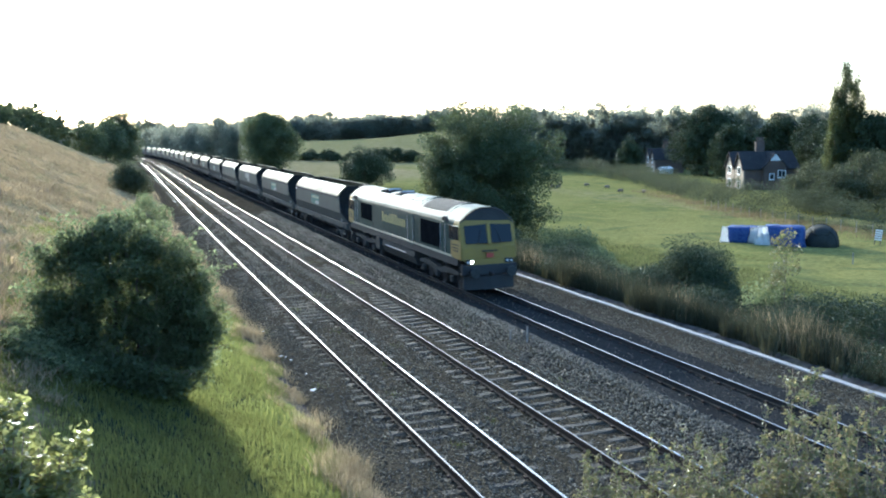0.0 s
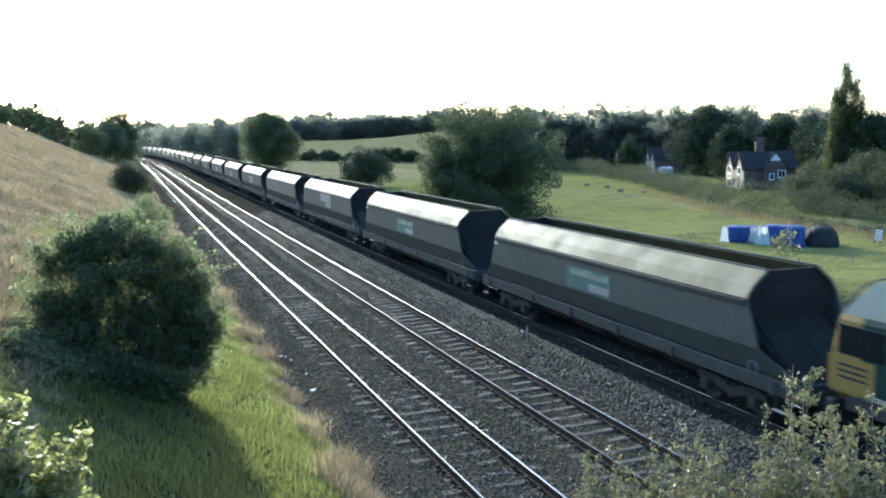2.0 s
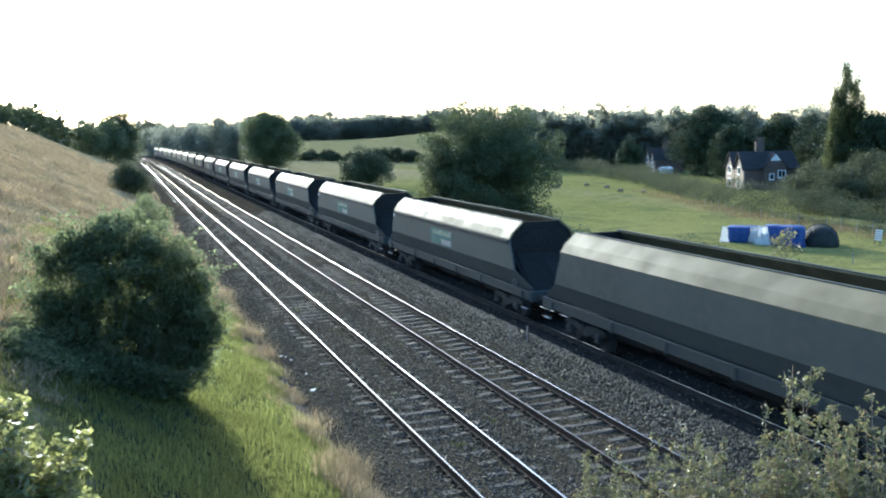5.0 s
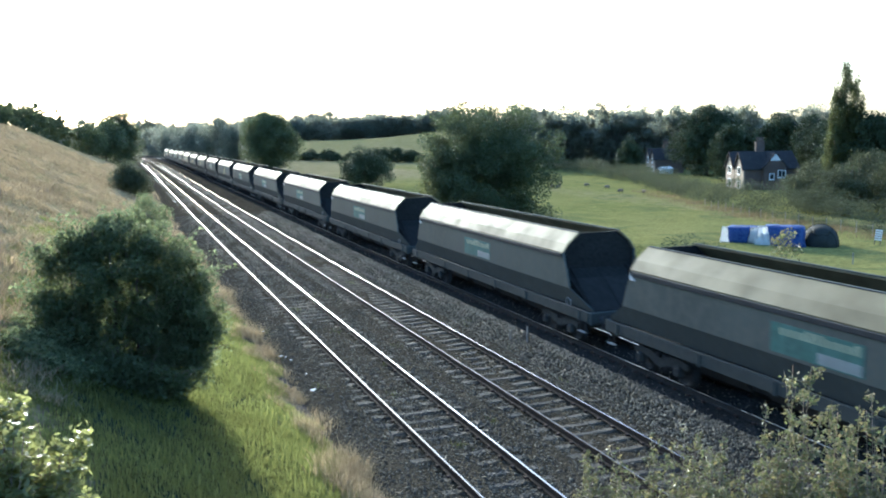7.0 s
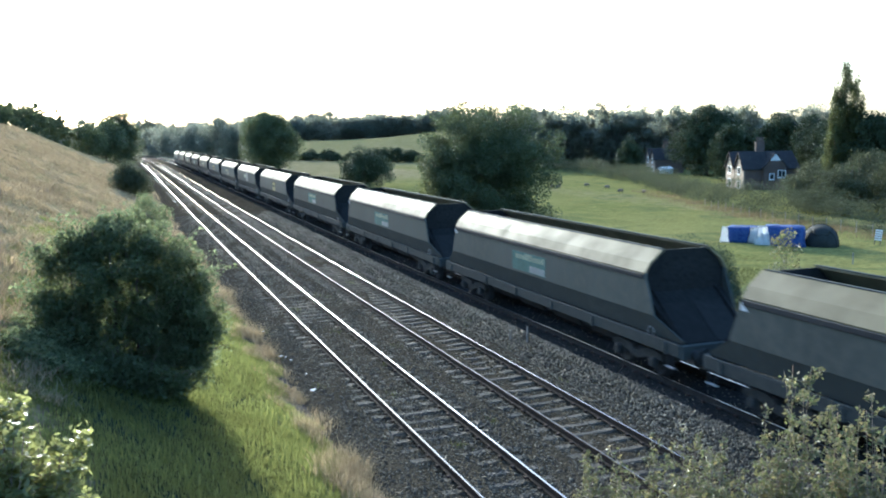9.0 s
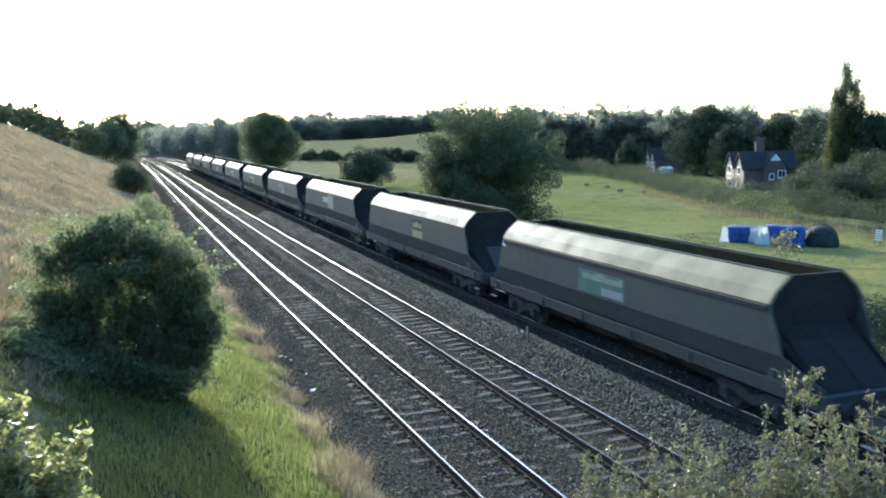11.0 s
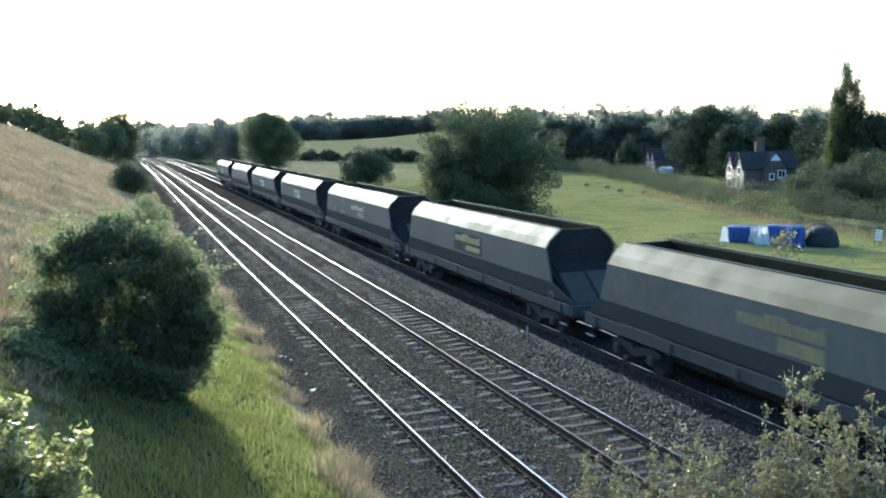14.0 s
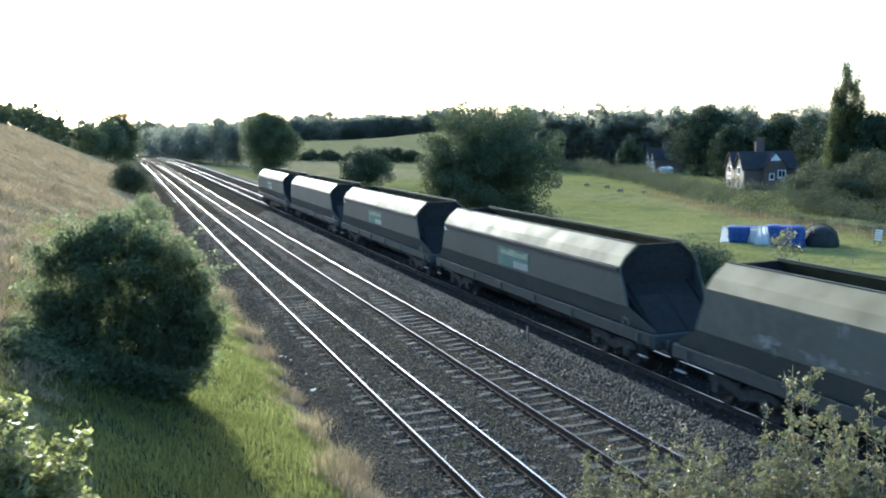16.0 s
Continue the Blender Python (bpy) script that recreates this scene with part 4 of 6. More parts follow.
rs = np.random.default_rng(221)
along = rs.random(15000) ** 0.8 * 5
k = np.minimum(along.astype(int), 4)
foot = np.array([(95, 147), (86.5, 127), (80, 107), (74.5, 92), (72.3, 79), (69, 66)], float)
x, y = ((foot[k] + (foot[k + 1] - foot[k]) * (along - k)[:, None]) + rs.normal(size=(15000, 2)) * (1.9, 0.9)).T
keep = np.sin(along * 9) + np.sin(along * 23 + x) + rs.uniform(-1.2, 1.2, 15000) > 0.5
blades("dry_grass", x[keep], y[keep], 0.45, 0.045, M_DEADGRASS, "brown dead grass along the foot of the hedge", 222, 0.9, 0.5)


def track_weeds():
    """Small tufts that grow through the ballast between and beside the rails."""
    rng = np.random.default_rng(231)
    xs, ys, zs = [], [], []
    for off, s, r, n in ((7.5, 19.5, 0.16, 60), (7.2, 24.0, 0.2, 60), (8.0, 27.5, 0.2, 50), (7.6, 33.0, 0.25, 60), (9.0, 21.0, 0.15, 40), (9.1, 30.0, 0.2, 50), (7.1, 38.0, 0.25, 60), (8.9, 41.0, 0.3, 60), (11.0, 44.0, 0.25, 50),
                         (10.6, 52.0, 0.4, 80), (10.9, 58.0, 0.4, 80), (10.5, 66.0, 0.4, 90), (12.6, 24.0, 0.2, 40), (13.0, 33.0, 0.25, 60), (12.9, 28.6, 0.2, 40), (5.4, 26.0, 0.2, 50), (5.2, 34.0, 0.3, 40), (5.0, 30.0, 0.25, 40), (19.8, 26.0, 0.25, 60), (19.9, 33.0, 0.3, 70), (20.0, 40.0, 0.3, 70)):
        for _ in range(n * 2 // 3):
            o, q = off + rng.normal() * r * 0.6, s + rng.normal() * r
            p = line_at(o, q, bed_z(o))
            xs.append(p.x)
            ys.append(p.y)
            zs.append(p.z)
    blades("track_weeds", np.array(xs), np.array(ys), 0.11, 0.018, M_TRACKWEED, "small green weeds growing through the ballast", 232, 1.0, 0.25, np.array(zs))


track_weeds()


# ---- foreground shrubs ----
def shrub(x, y, top, spread, stems, leaves, leaf, material, label, seed, upright=0.8, twigs=24):
    """A shrub of many bent shoots that carry leaves all along, rooted in the slope."""
    rng = np.random.default_rng(seed)
    z0 = gz(x, y)
    t = thing("shrub", Matrix.Translation((x, y, z0)), label, "shrub", "foreground shrubs")
    bm = bmesh.new()
    pts = []
    for i in range(stems):
        a = rng.uniform(0, 6.283)
        r = spread * math.sqrt(rng.random())
        bx, by = r * 0.35 * math.cos(a), r * 0.35 * math.sin(a)
        h = (top - z0) * (1 - 0.10 * (r / spread) ** 1.5) * (0.62 + 0.38 * rng.random() ** 0.8)
        tip = Vector((r * math.cos(a) + rng.normal() * 0.1, r * math.sin(a) + rng.normal() * 0.1, h))
        zb = gz(x + bx, y + by) - z0
        base = Vector((bx, by, zb - 0.05))
        path = []
        for k in range(6):
            u = k / 5
            p = base.lerp(tip, u) + Vector((rng.normal(), rng.normal(), 0)) * 0.045 + Vector((math.cos(a), math.sin(a), 0)) * (u * (1 - u) * -0.25 * upright)
            path.append(p)
        tube_path(bm, path, 0.008, 0.002, 5)
        # side twigs, each with leaves close along it
        for k in range(twigs):
            u = 0.35 + 0.65 * rng.random() ** 0.8
            i0 = min(4, int(u * 5))
            p = path[i0].lerp(path[i0 + 1], u * 5 - i0)
            d = Vector((rng.normal(), rng.normal(), 0.55 + 0.5 * rng.normal())).normalized()
            q = p + d * rng.uniform(0.08, 0.3) * (1.3 - u)
            tube_path(bm, [p, p.lerp(q, 0.5) + Vector((0, 0, 0.008)), q], 0.0032, 0.0015, 3)
            for w in rng.uniform(0.1, 1.08, leaves // twigs):
                pts.append(np.array(p.lerp(q, w)) + rng.normal(size=3) * leaf * 0.42)
        for w in rng.uniform(0.55, 1.0, leaves // 5):
            i0 = min(4, int(w * 5))
            pts.append(np.array(path[i0].lerp(path[i0 + 1], w * 5 - i0)) + rng.normal(size=3) * leaf * 0.5)
    v, f = leaf_quads(rng, np.array(pts), leaf, 0.2, 0.5)
    raw_mesh("foliage", v, f, material, t)
    part("branch_frame", bm, M_TWIG, t, smooth=True)
    return t


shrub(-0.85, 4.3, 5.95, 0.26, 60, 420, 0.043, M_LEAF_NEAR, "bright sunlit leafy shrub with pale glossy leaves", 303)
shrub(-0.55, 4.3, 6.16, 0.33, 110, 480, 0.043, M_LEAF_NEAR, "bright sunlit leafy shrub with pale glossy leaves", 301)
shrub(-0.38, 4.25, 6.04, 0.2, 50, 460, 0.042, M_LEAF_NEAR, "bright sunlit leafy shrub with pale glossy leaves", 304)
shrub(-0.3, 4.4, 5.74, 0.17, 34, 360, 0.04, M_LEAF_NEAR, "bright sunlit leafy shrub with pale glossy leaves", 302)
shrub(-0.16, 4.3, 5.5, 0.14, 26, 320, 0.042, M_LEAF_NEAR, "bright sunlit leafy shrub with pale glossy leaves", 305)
for i, (x, y, top, sp, st, lv) in enumerate((
        (3.62, 5.9, 4.72, 0.32, 44, 110), (3.78, 5.35, 5.18, 0.34, 52, 110), (4.0, 5.05, 5.3, 0.3, 40, 110), (3.98, 4.5, 5.93, 0.17, 26, 130), (4.42, 4.15, 5.9, 0.24, 36, 130), (4.3, 4.25, 5.4, 0.2, 26, 120), (4.15, 4.4, 5.15, 0.35, 64, 120), (3.9, 4.75, 5.1, 0.3, 56, 120), (4.5, 4.4, 5.5, 0.3, 40, 120))):
    shrub(x, y, top, sp, st, int(lv * 3.4), 0.03, M_LEAF_AUT, "twiggy hawthorn shrub with yellowing leaves", 310 + i)


# ---- houses ----
M_BRICK = surf("weathered_red_brick", (0.115, 0.085, 0.07), (0.09, 0.068, 0.056), 0.9, 0, 0.8, 9, 0.4, c3=(0.14, 0.105, 0.085), spec=0.1)
M_SLATE = surf("blue_grey_slate", (0.045, 0.042, 0.041), (0.06, 0.056, 0.054), 0.9, 0, 0.7, 6, 0.4, spec=0.05)
M_WHITE = surf("white_painted_wood", (0.78, 0.77, 0.74), (0.7, 0.69, 0.66), 0.5, 0, 1, 12, 0.1, c3=(0.72, 0.71, 0.68))
M_GLASS = plain("dark_window_glass", (0.03, 0.035, 0.04), 0.06, 0, 0, 0.8)
# gable brick, lighter than the walls to stand in for sunlight
M_BRICK_LIT = surf("sunlit_pale_brick", (0.29, 0.22, 0.16), (0.26, 0.195, 0.14), 0.85, 0, 0.6, 6, 0.2)


def prism(axis, a0, a1, b0, b1, z0, z1, over=0.0, thick=0.18):
    """A gabled roof of two thick slopes; the ridge runs along the axis ('x' or 'y') from a0 to a1."""
    bm = bmesh.new()
    mid = (b0 + b1) / 2
    k = (z1 - z0) / (mid - b0)
    prof = [(b0 - over, z0 - over * k), (mid, z1), (b1 + over, z0 - over * k), (b1 + over, z0 - over * k + thick), (mid, z1 + thick), (b0 - over, z0 - over * k + thick)]
    rows = []
    for a in (a0, a1):
        rows.append([(a, b, z) if axis == "x" else (b, a, z) for b, z in prof])
    bm2 = loft(rows)
    bm.free()
    return bm2


def gable_wall(face, at, b0, b1, z0, eave, ridge, thick=0.3):
    """A wall with a pointed top that faces along -x or -y."""
    mid = (b0 + b1) / 2
    prof = [(b0, z0), (b1, z0), (b1, eave), (mid, ridge), (b0, eave)]
    rows = [[(a, b, z) if face == "x" else (b, a, z) for b, z in prof] for a in (at, at + thick)]
    return loft(rows)


def window_unit(house, face, at, b, z, w, h, panes=2):
    """A white window that stands proud of its wall, with panes and a sill."""
    def put(bm_c, size):
        a, bb, zz = bm_c
        sa, sb, sz = size
        return box((a, bb, zz) if face == "x" else (bb, a, zz), (sa, sb, sz) if face == "x" else (sb, sa, sz), 0.01)
    win = part("window", put((at - 0.02, b, z), (0.08, w + 0.24, h + 0.24)), M_WHITE, house, "white painted window")
    pw = w / panes
    for i in range(panes):
        part("pane", put((at - 0.055, b - w / 2 + pw * (i + 0.5), z), (0.03, pw - 0.1, h - 0.06)), M_GLASS, win)
    part("sill", put((at - 0.09, b, z - h / 2 - 0.16), (0.16, w + 0.4, 0.08)), M_WHITE, win)
    return win


def build_house(x, y, z, scale, label, long_side=12.5, front_gable=True):
    h = thing("house", Matrix.Translation((x, y, z)) @ pose(0, 0, 0, 0, 0, -19) @ Matrix.Diagonal((scale, scale, scale, 1)), label, "house", "brick cottages")
    # main range along x, wings with gables that face the railway
    part("wall", box((long_side / 2 + 1.2, 4.4, 2.3), (long_side - 2.4, 8.6, 4.6), 0.02), M_BRICK, h, "weathered red brick walls")
    for y0, y1 in ((0.0, 4.9), (5.5, 10.4)):
        part("gable", gable_wall("x", 0.0, y0, y1, 0, 4.6, 7.6), M_BRICK_LIT, h, "brick gable in a paler, sunlit colour")
        part("wing_wall", box((1.7, (y0 + y1) / 2, 2.3), (2.8, y1 - y0 - 0.02, 4.6)), M_BRICK, h)
        part("wing_roof", prism("x", -0.25, 5.0, y0, y1, 4.55, 7.6, 0.25), M_SLATE, h, "blue grey slate roof")
        for zz in (1.5, 4.1):
            window_unit(h, "x", 0.0, (y0 + y1) / 2, zz, 1.5, 1.3, 2)
        part("bargeboard", prism("x", -0.33, -0.27, y0, y1, 4.50, 7.62, 0.3, 0.2), M_BRICK, h, "brown bargeboard")
    part("roof", prism("x", 1.5, long_side + 0.3, 0.1, 8.7, 4.55, 7.7, 0.3), M_SLATE, h, "blue grey slate roof")
    if front_gable:
        part("front_gable", gable_wall("y", -0.9, 3.7, 8.2, 0, 4.9, 7.5), M_BRICK, h)
        part("gable_peak", gable_wall("y", -0.96, 4.9, 7.0, 6.1, 6.12, 7.5, 0.05), M_WHITE, h, "white boarded gable peak")
        part("front_roof", prism("y", -1.1, 4.0, 3.7, 8.2, 4.85, 7.5, 0.2), M_SLATE, h, "blue grey slate roof")
        part("front_wall", box((5.95, -0.2, 2.4), (4.4, 0.9, 4.8)), M_BRICK, h)
        window_unit(h, "y", -0.9, 7.25, 3.5, 1.4, 1.3, 2)
        window_unit(h, "y", -0.9, 5.3, 3.0, 0.8, 1.0, 1)
    ch = part("chimney", box((4.7, 4.4, 8.3), (1.7, 0.9, 2.6), 0.03), M_BRICK, h, "tall brick chimney stack")
    part("chimney_cap", box((4.7, 4.4, 9.65), (1.9, 1.1, 0.2), 0.02), M_BRICK, ch)
    for i in range(4):
        part("chimney_pot", cyl((4.1 + 0.4 * i, 4.4, 9.7), (4.1 + 0.4 * i, 4.4, 10.7), 0.16, 0.13, 8), M_BRICK, ch)
    return h


HX, HY = 117.8, 147.5
build_house(HX, HY, gz(HX + 5, HY + 4) - 0.2, 1.0, "brick cottage with paired gables and tall chimney", 11.0)
build_house(149.4, 226.4, gz(152, 230) - 0.2, 0.95, "distant brick cottage with paired gables", 9.0, False)
shed = thing("shed", Matrix.Translation((149.2, 222.6, gz(149, 222))), "low white garden building beside the cottage", "shed")
part("wall", box((1.5, 0, 0.7), (3.2, 2.6, 1.4), 0.04), M_WHITE, shed)
part("roof", prism("x", -0.2, 3.2, -1.4, 1.4, 1.4, 1.9, 0.1), M_WHITE, shed)

# ---- camp in the field: covered load, dome tent, board ----
M_TARP = surf("blue_tarpaulin", (0.024, 0.05, 0.17), (0.018, 0.038, 0.135), 0.6, 0, 1.5, 5, 0.5, c3=(0.045, 0.08, 0.2), spec=0.25)
M_TARPW = surf("pale_plastic_sheet", (0.84, 0.86, 0.86), (0.88, 0.89, 0.88), 0.3, 0, 2, 6, 0.6, c3=(0.78, 0.82, 0.84))
M_BLACK_CLOTH = surf("dark_pole_sleeve", (0.02, 0.02, 0.018), (0.028, 0.028, 0.025), 0.8, 0, 3, 12, 0.1, spec=0.1)
M_TENT = surf("dark_green_tent_cloth", (0.032, 0.034, 0.03), (0.042, 0.043, 0.037), 0.85, 0, 1.5, 9, 0.2, spec=0.15)


def sheet_cover(x, y, rot, l, w, h, label, seed, folds):
    """A tarpaulin pulled over a load: box form with sagging, creased sides."""
    rng = random.Random(seed)
    t = thing("tarpaulin_cover", Matrix.Translation((x, y, gz(x, y))) @ pose(0, 0, 0, 0, 0, rot), label, "tarpaulin")
    n = 26
    rings = []
    for z, k, sag in ((-0.05, 1.04, 0.10), (0.35, 1.02, 0.08), (h * 0.6, 1.0, 0.05), (h * 0.93, 0.98, 0.02), (h, 0.9, 0.02), (h + 0.05, 0.4, 0.04)):
        ring = []
        for i in range(n):
            a = 6.2832 * i / n
            c, s = math.cos(a), math.sin(a)
            e = 0.32
            px = math.copysign(abs(c) ** e, c) * l / 2 * k
            py = math.copysign(abs(s) ** e, s) * w / 2 * k
            d = 1 + rng.uniform(-1, 1) * sag
            ring.append((px * d, py * d, z + rng.uniform(-0.06, 0.04) * (z > 0.5)))
        rings.append(ring)
    part("sheet", loft(rings), M_TARP, t, smooth=True)
    for k, (cx, cw) in enumerate(folds):
        bm = bmesh.new()
        cols = []
        for i in range(9):
            u = i / 8
            row = []
            for j in range(9):
                q = j / 8
                row.append(bm.verts.new((l * (cx + cw * (u - 0.5) * (1.2 - 0.5 * q)) + rng.uniform(-0.05, 0.05), -w / 2 * 1.06 - 0.03 - 0.12 * (1 + math.sin(i * 2.2 + j * 0.9)) - rng.uniform(0, 0.12), 0.08 + q * (h - 0.02))))
            cols.append(row)
        for a, b in zip(cols, cols[1:]):
            for j in range(8):
                bm.faces.new((a[j], b[j], b[j + 1], a[j + 1]))
        r = bmesh.ops.solidify(bm, geom=bm.faces[:], thickness=0.02)
        part("loose_fold", bm, M_TARPW, t, "pale creased plastic fold", smooth=True)
    return t


sheet_cover(54.4, 66.6, -48, 4.6, 2.2, 1.45, "blue tarpaulin drawn over a low load in the field", 5, ((-0.48, 0.15), (0.08, 0.22)))
sheet_cover(55.56, 63.96, -46, 3.5, 2.4, 1.75, "larger blue tarpaulin over a load with pale folds", 6, ((-0.46, 0.34),))


def dome_tent(x, y, rot):
    t = thing("tent", Matrix.Translation((x, y, gz(x, y))) @ pose(0, 0, 0, 0, 0, rot), "dark green arched tent pitched beside the blue covers", "tent")
    def arch(yy, k, a0, a1, n):
        return [(1.55 * k * math.cos(a0 + (a1 - a0) * i / n), yy, -0.05 + 1.95 * k * math.sin(a0 + (a1 - a0) * i / n) ** 0.85) for i in range(n + 1)]

    ribs = [(-1.75, 0.42), (-1.6, 0.62), (-1.25, 0.82), (-0.6, 0.97), (0, 1.0), (0.6, 0.97), (1.25, 0.82), (1.6, 0.62), (1.75, 0.42)]
    part("canopy", loft([arch(yy, k, 0, math.pi, 16) for yy, k in ribs]), M_TENT, t, smooth=True)
    part("door_flap", loft([arch(yy - 0.03, k + 0.02, 1.0, 2.14, 8) for yy, k in ribs[1:4]]), M_TENT, t, "zipped tent door", smooth=True)
    for yy, k in (ribs[2], ribs[4], ribs[6]):
        bm = bmesh.new()
        tube_path(bm, arch(yy, k + 0.01, 0, math.pi, 16), 0.025, 0.025, 5)
        part("tent_pole", bm, M_BLACK_CLOTH, t)
    return t


dome_tent(59.1, 63.4, -40)
board = thing("notice_board", Matrix.Translation((63.6, 61.4, gz(63.6, 61.4))) @ pose(0, 0, 0, 0, 0, -45) @ pose(0, 0, 0, 0, 6, 0), "small slatted white wooden board on posts", "board")
for i in range(5):
    part("slat", box((0, 0, 0.45 + 0.2 * i), (0.58, 0.03, 0.13), 0.008), M_WHITE, board)
for sx in (-0.22, 0.22):
    part("post", box((sx, 0.045, 0.6), (0.08, 0.06, 1.4), 0.01), M_BARK, board)

# ---- fence along the hedge ----
M_POST = surf("grey_fence_post", (0.28, 0.25, 0.19), (0.22, 0.20, 0.15), 0.9, 0, 3, 20, 0.5)
fence = thing("fence", Matrix(), "post and wire fence in front of the hedge", "fence")
fp = [(80.5, 109), (74.5, 92), (72.5, 79), (69.8, 68), (69.3, 57)]
tops = []
for (x0, y0), (x1, y1) in zip(fp, fp[1:]):
    n = int(math.hypot(x1 - x0, y1 - y0) / 2.6)
    for i in range(n):
        x, y = x0 + (x1 - x0) * i / n, y0 + (y1 - y0) * i / n
        z = gz(x, y)
        part("post", box((x, y, z + 0.5), (0.075, 0.075, 1.3), 0.012), M_POST, fence)
        tops.append((x, y, z))
for hgt in (0.5, 0.8, 1.08):
    bm = bmesh.new()
    tube_path(bm, [(x, y, z + hgt) for x, y, z in tops], 0.006, 0.006, 4)
    part("wire", bm, M_CLIP, fence)

p = Vector((52.1, 52.5, gz(52.1, 52.5)))
lone = thing("fence_post", Matrix.Translation(p), "single weathered wooden post in the pasture", "post")
part("post", box((0, 0, 0.4), (0.08, 0.08, 0.95), 0.015), M_POST, lone)


def litter(p, size, rot, label="crumpled white scrap lying on the ballast", group="lineside litter"):
    """A crumpled scrap of pale sheet."""
    rng = random.Random(int(p.y * 10))
    t = thing("litter", Matrix.Translation(p) @ pose(0, 0, 0, 0, 0, rot), label, "litter", group)
    rows = [[(size * (i / 3 - 0.5) + rng.uniform(-0.02, 0.02), size * 0.5 * (j / 2 - 0.5), 0.03 + rng.uniform(0, 0.05)) for i in range(4)] for j in range(3)]
    bm = bmesh.new()
    vs = [[bm.verts.new(c) for c in row] for row in rows]
    for a, b in zip(vs, vs[1:]):
        for i in range(3):
            bm.faces.new((a[i], a[i + 1], b[i + 1], b[i]))
    bmesh.ops.solidify(bm, geom=bm.faces[:], thickness=0.008)
    part("scrap", bm, M_WHITE, t)


for off, s, size, rot in ((5.25, 25.6, 0.22, 30), (5.15, 34.4, 0.16, 70), (5.1, 30.2, 0.14, 10), (5.3, 29.4, 0.12, 120), (5.2, 29.9, 0.1, 45), (5.4, 27.4, 0.1, 80), (6.2, 109.0, 0.5, 20), (5.2, 92.0, 0.3, 60)):
    litter(line_at(off, s, bed_z(off)), size, rot)
for x, y, size, rot in ((59.0, 65.0, 0.5, -40), (58.5, 65.3, 0.35, 20), (55.3, 61.9, 0.5, -30)):
    litter(Vector((x, y, gz(x, y) + 0.1)), size, rot, "crumpled white plastic scrap in the field grass", "scraps by the tent")

# ---- sheep ----
M_WOOL = surf("grey_brown_fleece", (0.20, 0.15, 0.11), (0.27, 0.22, 0.17), 0.95, 0, 4, 25, 0.8)
M_DARKFACE = plain("dark_sheep_face", (0.03, 0.025, 0.02), 0.8)


def build_sheep(x, y, rot):
    t = thing("sheep", Matrix.Translation((x, y, gz(x, y))) @ pose(0, 0, 0, 0, 0, rot) @ Matrix.Diagonal((0.85, 0.85, 0.85, 1)), "grazing sheep with grey brown fleece", "sheep", "flock in the pasture")
    rings = []
    for xx, r, zz in ((-0.58, 0.06, 0.62), (-0.5, 0.22, 0.60), (-0.2, 0.30, 0.60), (0.2, 0.29, 0.60), (0.45, 0.23, 0.62), (0.56, 0.10, 0.60)):
        rings.append([(xx, r * 0.85 * math.cos(6.2832 * i / 10), zz + r * math.sin(6.2832 * i / 10)) for i in range(10)])
    part("fleece", loft(rings), M_WOOL, t, smooth=True)
    rings = []
    for k, (xx, zz, r) in enumerate(((0.48, 0.58, 0.12), (0.66, 0.40, 0.10), (0.74, 0.22, 0.09), (0.80, 0.10, 0.05))):
        rings.append([(xx + 0.4 * r * math.sin(6.2832 * i / 8), r * 0.8 * math.cos(6.2832 * i / 8), zz + 0.8 * r * math.sin(6.2832 * i / 8)) for i in range(8)])
    part("head", loft(rings), M_DARKFACE, t, smooth=True)
    for sx in (-0.36, 0.32):
        for sy in (-0.13, 0.13):
            part("leg", cyl((sx, sy, -0.02), (sx, sy, 0.42), 0.035, 0.05, 7), M_DARKFACE, t)


for x, y, r in ((82.5, 160.6, 30), (86.6, 165.2, 200), (91.6, 163.1, -20), (91.1, 154.1, 160), (86.5, 141.7, 170), (89.7, 139.1, 80), (82.0, 157.0, 190)):
    build_sheep(x, y, r)


# ---- the train ----
M_LOCO = surf("dark_green_loco_paint", (0.01, 0.036, 0.029), (0.014, 0.043, 0.034), 0.5, 0, 0.5, 6, 0.05, c3=(0.021, 0.04, 0.032), rough2=0.65, spec=0.12)
# body green lightened for dust and for the sky reflected in the roof
M_LOCO_ROOF = surf("dusty_sky_paled_roof_paint", (0.05, 0.084, 0.074), (0.064, 0.098, 0.086), 0.65, 0, 0.6, 5, 0.1, c3=(0.08, 0.104, 0.09), rough2=0.75, spec=0.2)
M_YELLOW = surf("warning_yellow_paint", (0.27, 0.185, 0.042), (0.23, 0.155, 0.04), 0.55, 0, 1.0, 7, 0.06, c3=(0.24, 0.165, 0.05), spec=0.2)
M_GOLD = surf("gold_stripe_paint", (0.42, 0.38, 0.26), (0.34, 0.31, 0.21), 0.5, 0, 2.0, 9, 0.05)
M_BLACK = surf("sooty_black_steel", (0.032, 0.032, 0.031), (0.045, 0.044, 0.042), 0.75, 0.0, 1.0, 10, 0.2, c3=(0.045, 0.042, 0.04), spec=0.15)
M_GRILLE = surf("black_grille", (0.008, 0.009, 0.01), (0.014, 0.015, 0.016), 0.9, 0.0, 2.0, 16, 0.3, spec=0.0)
M_ROOF_GRILLE = surf("dusty_roof_grille", (0.05, 0.047, 0.042), (0.065, 0.06, 0.053), 0.9, 0.0, 1.2, 16, 0.3, c3=(0.085, 0.078, 0.068), spec=0.1)
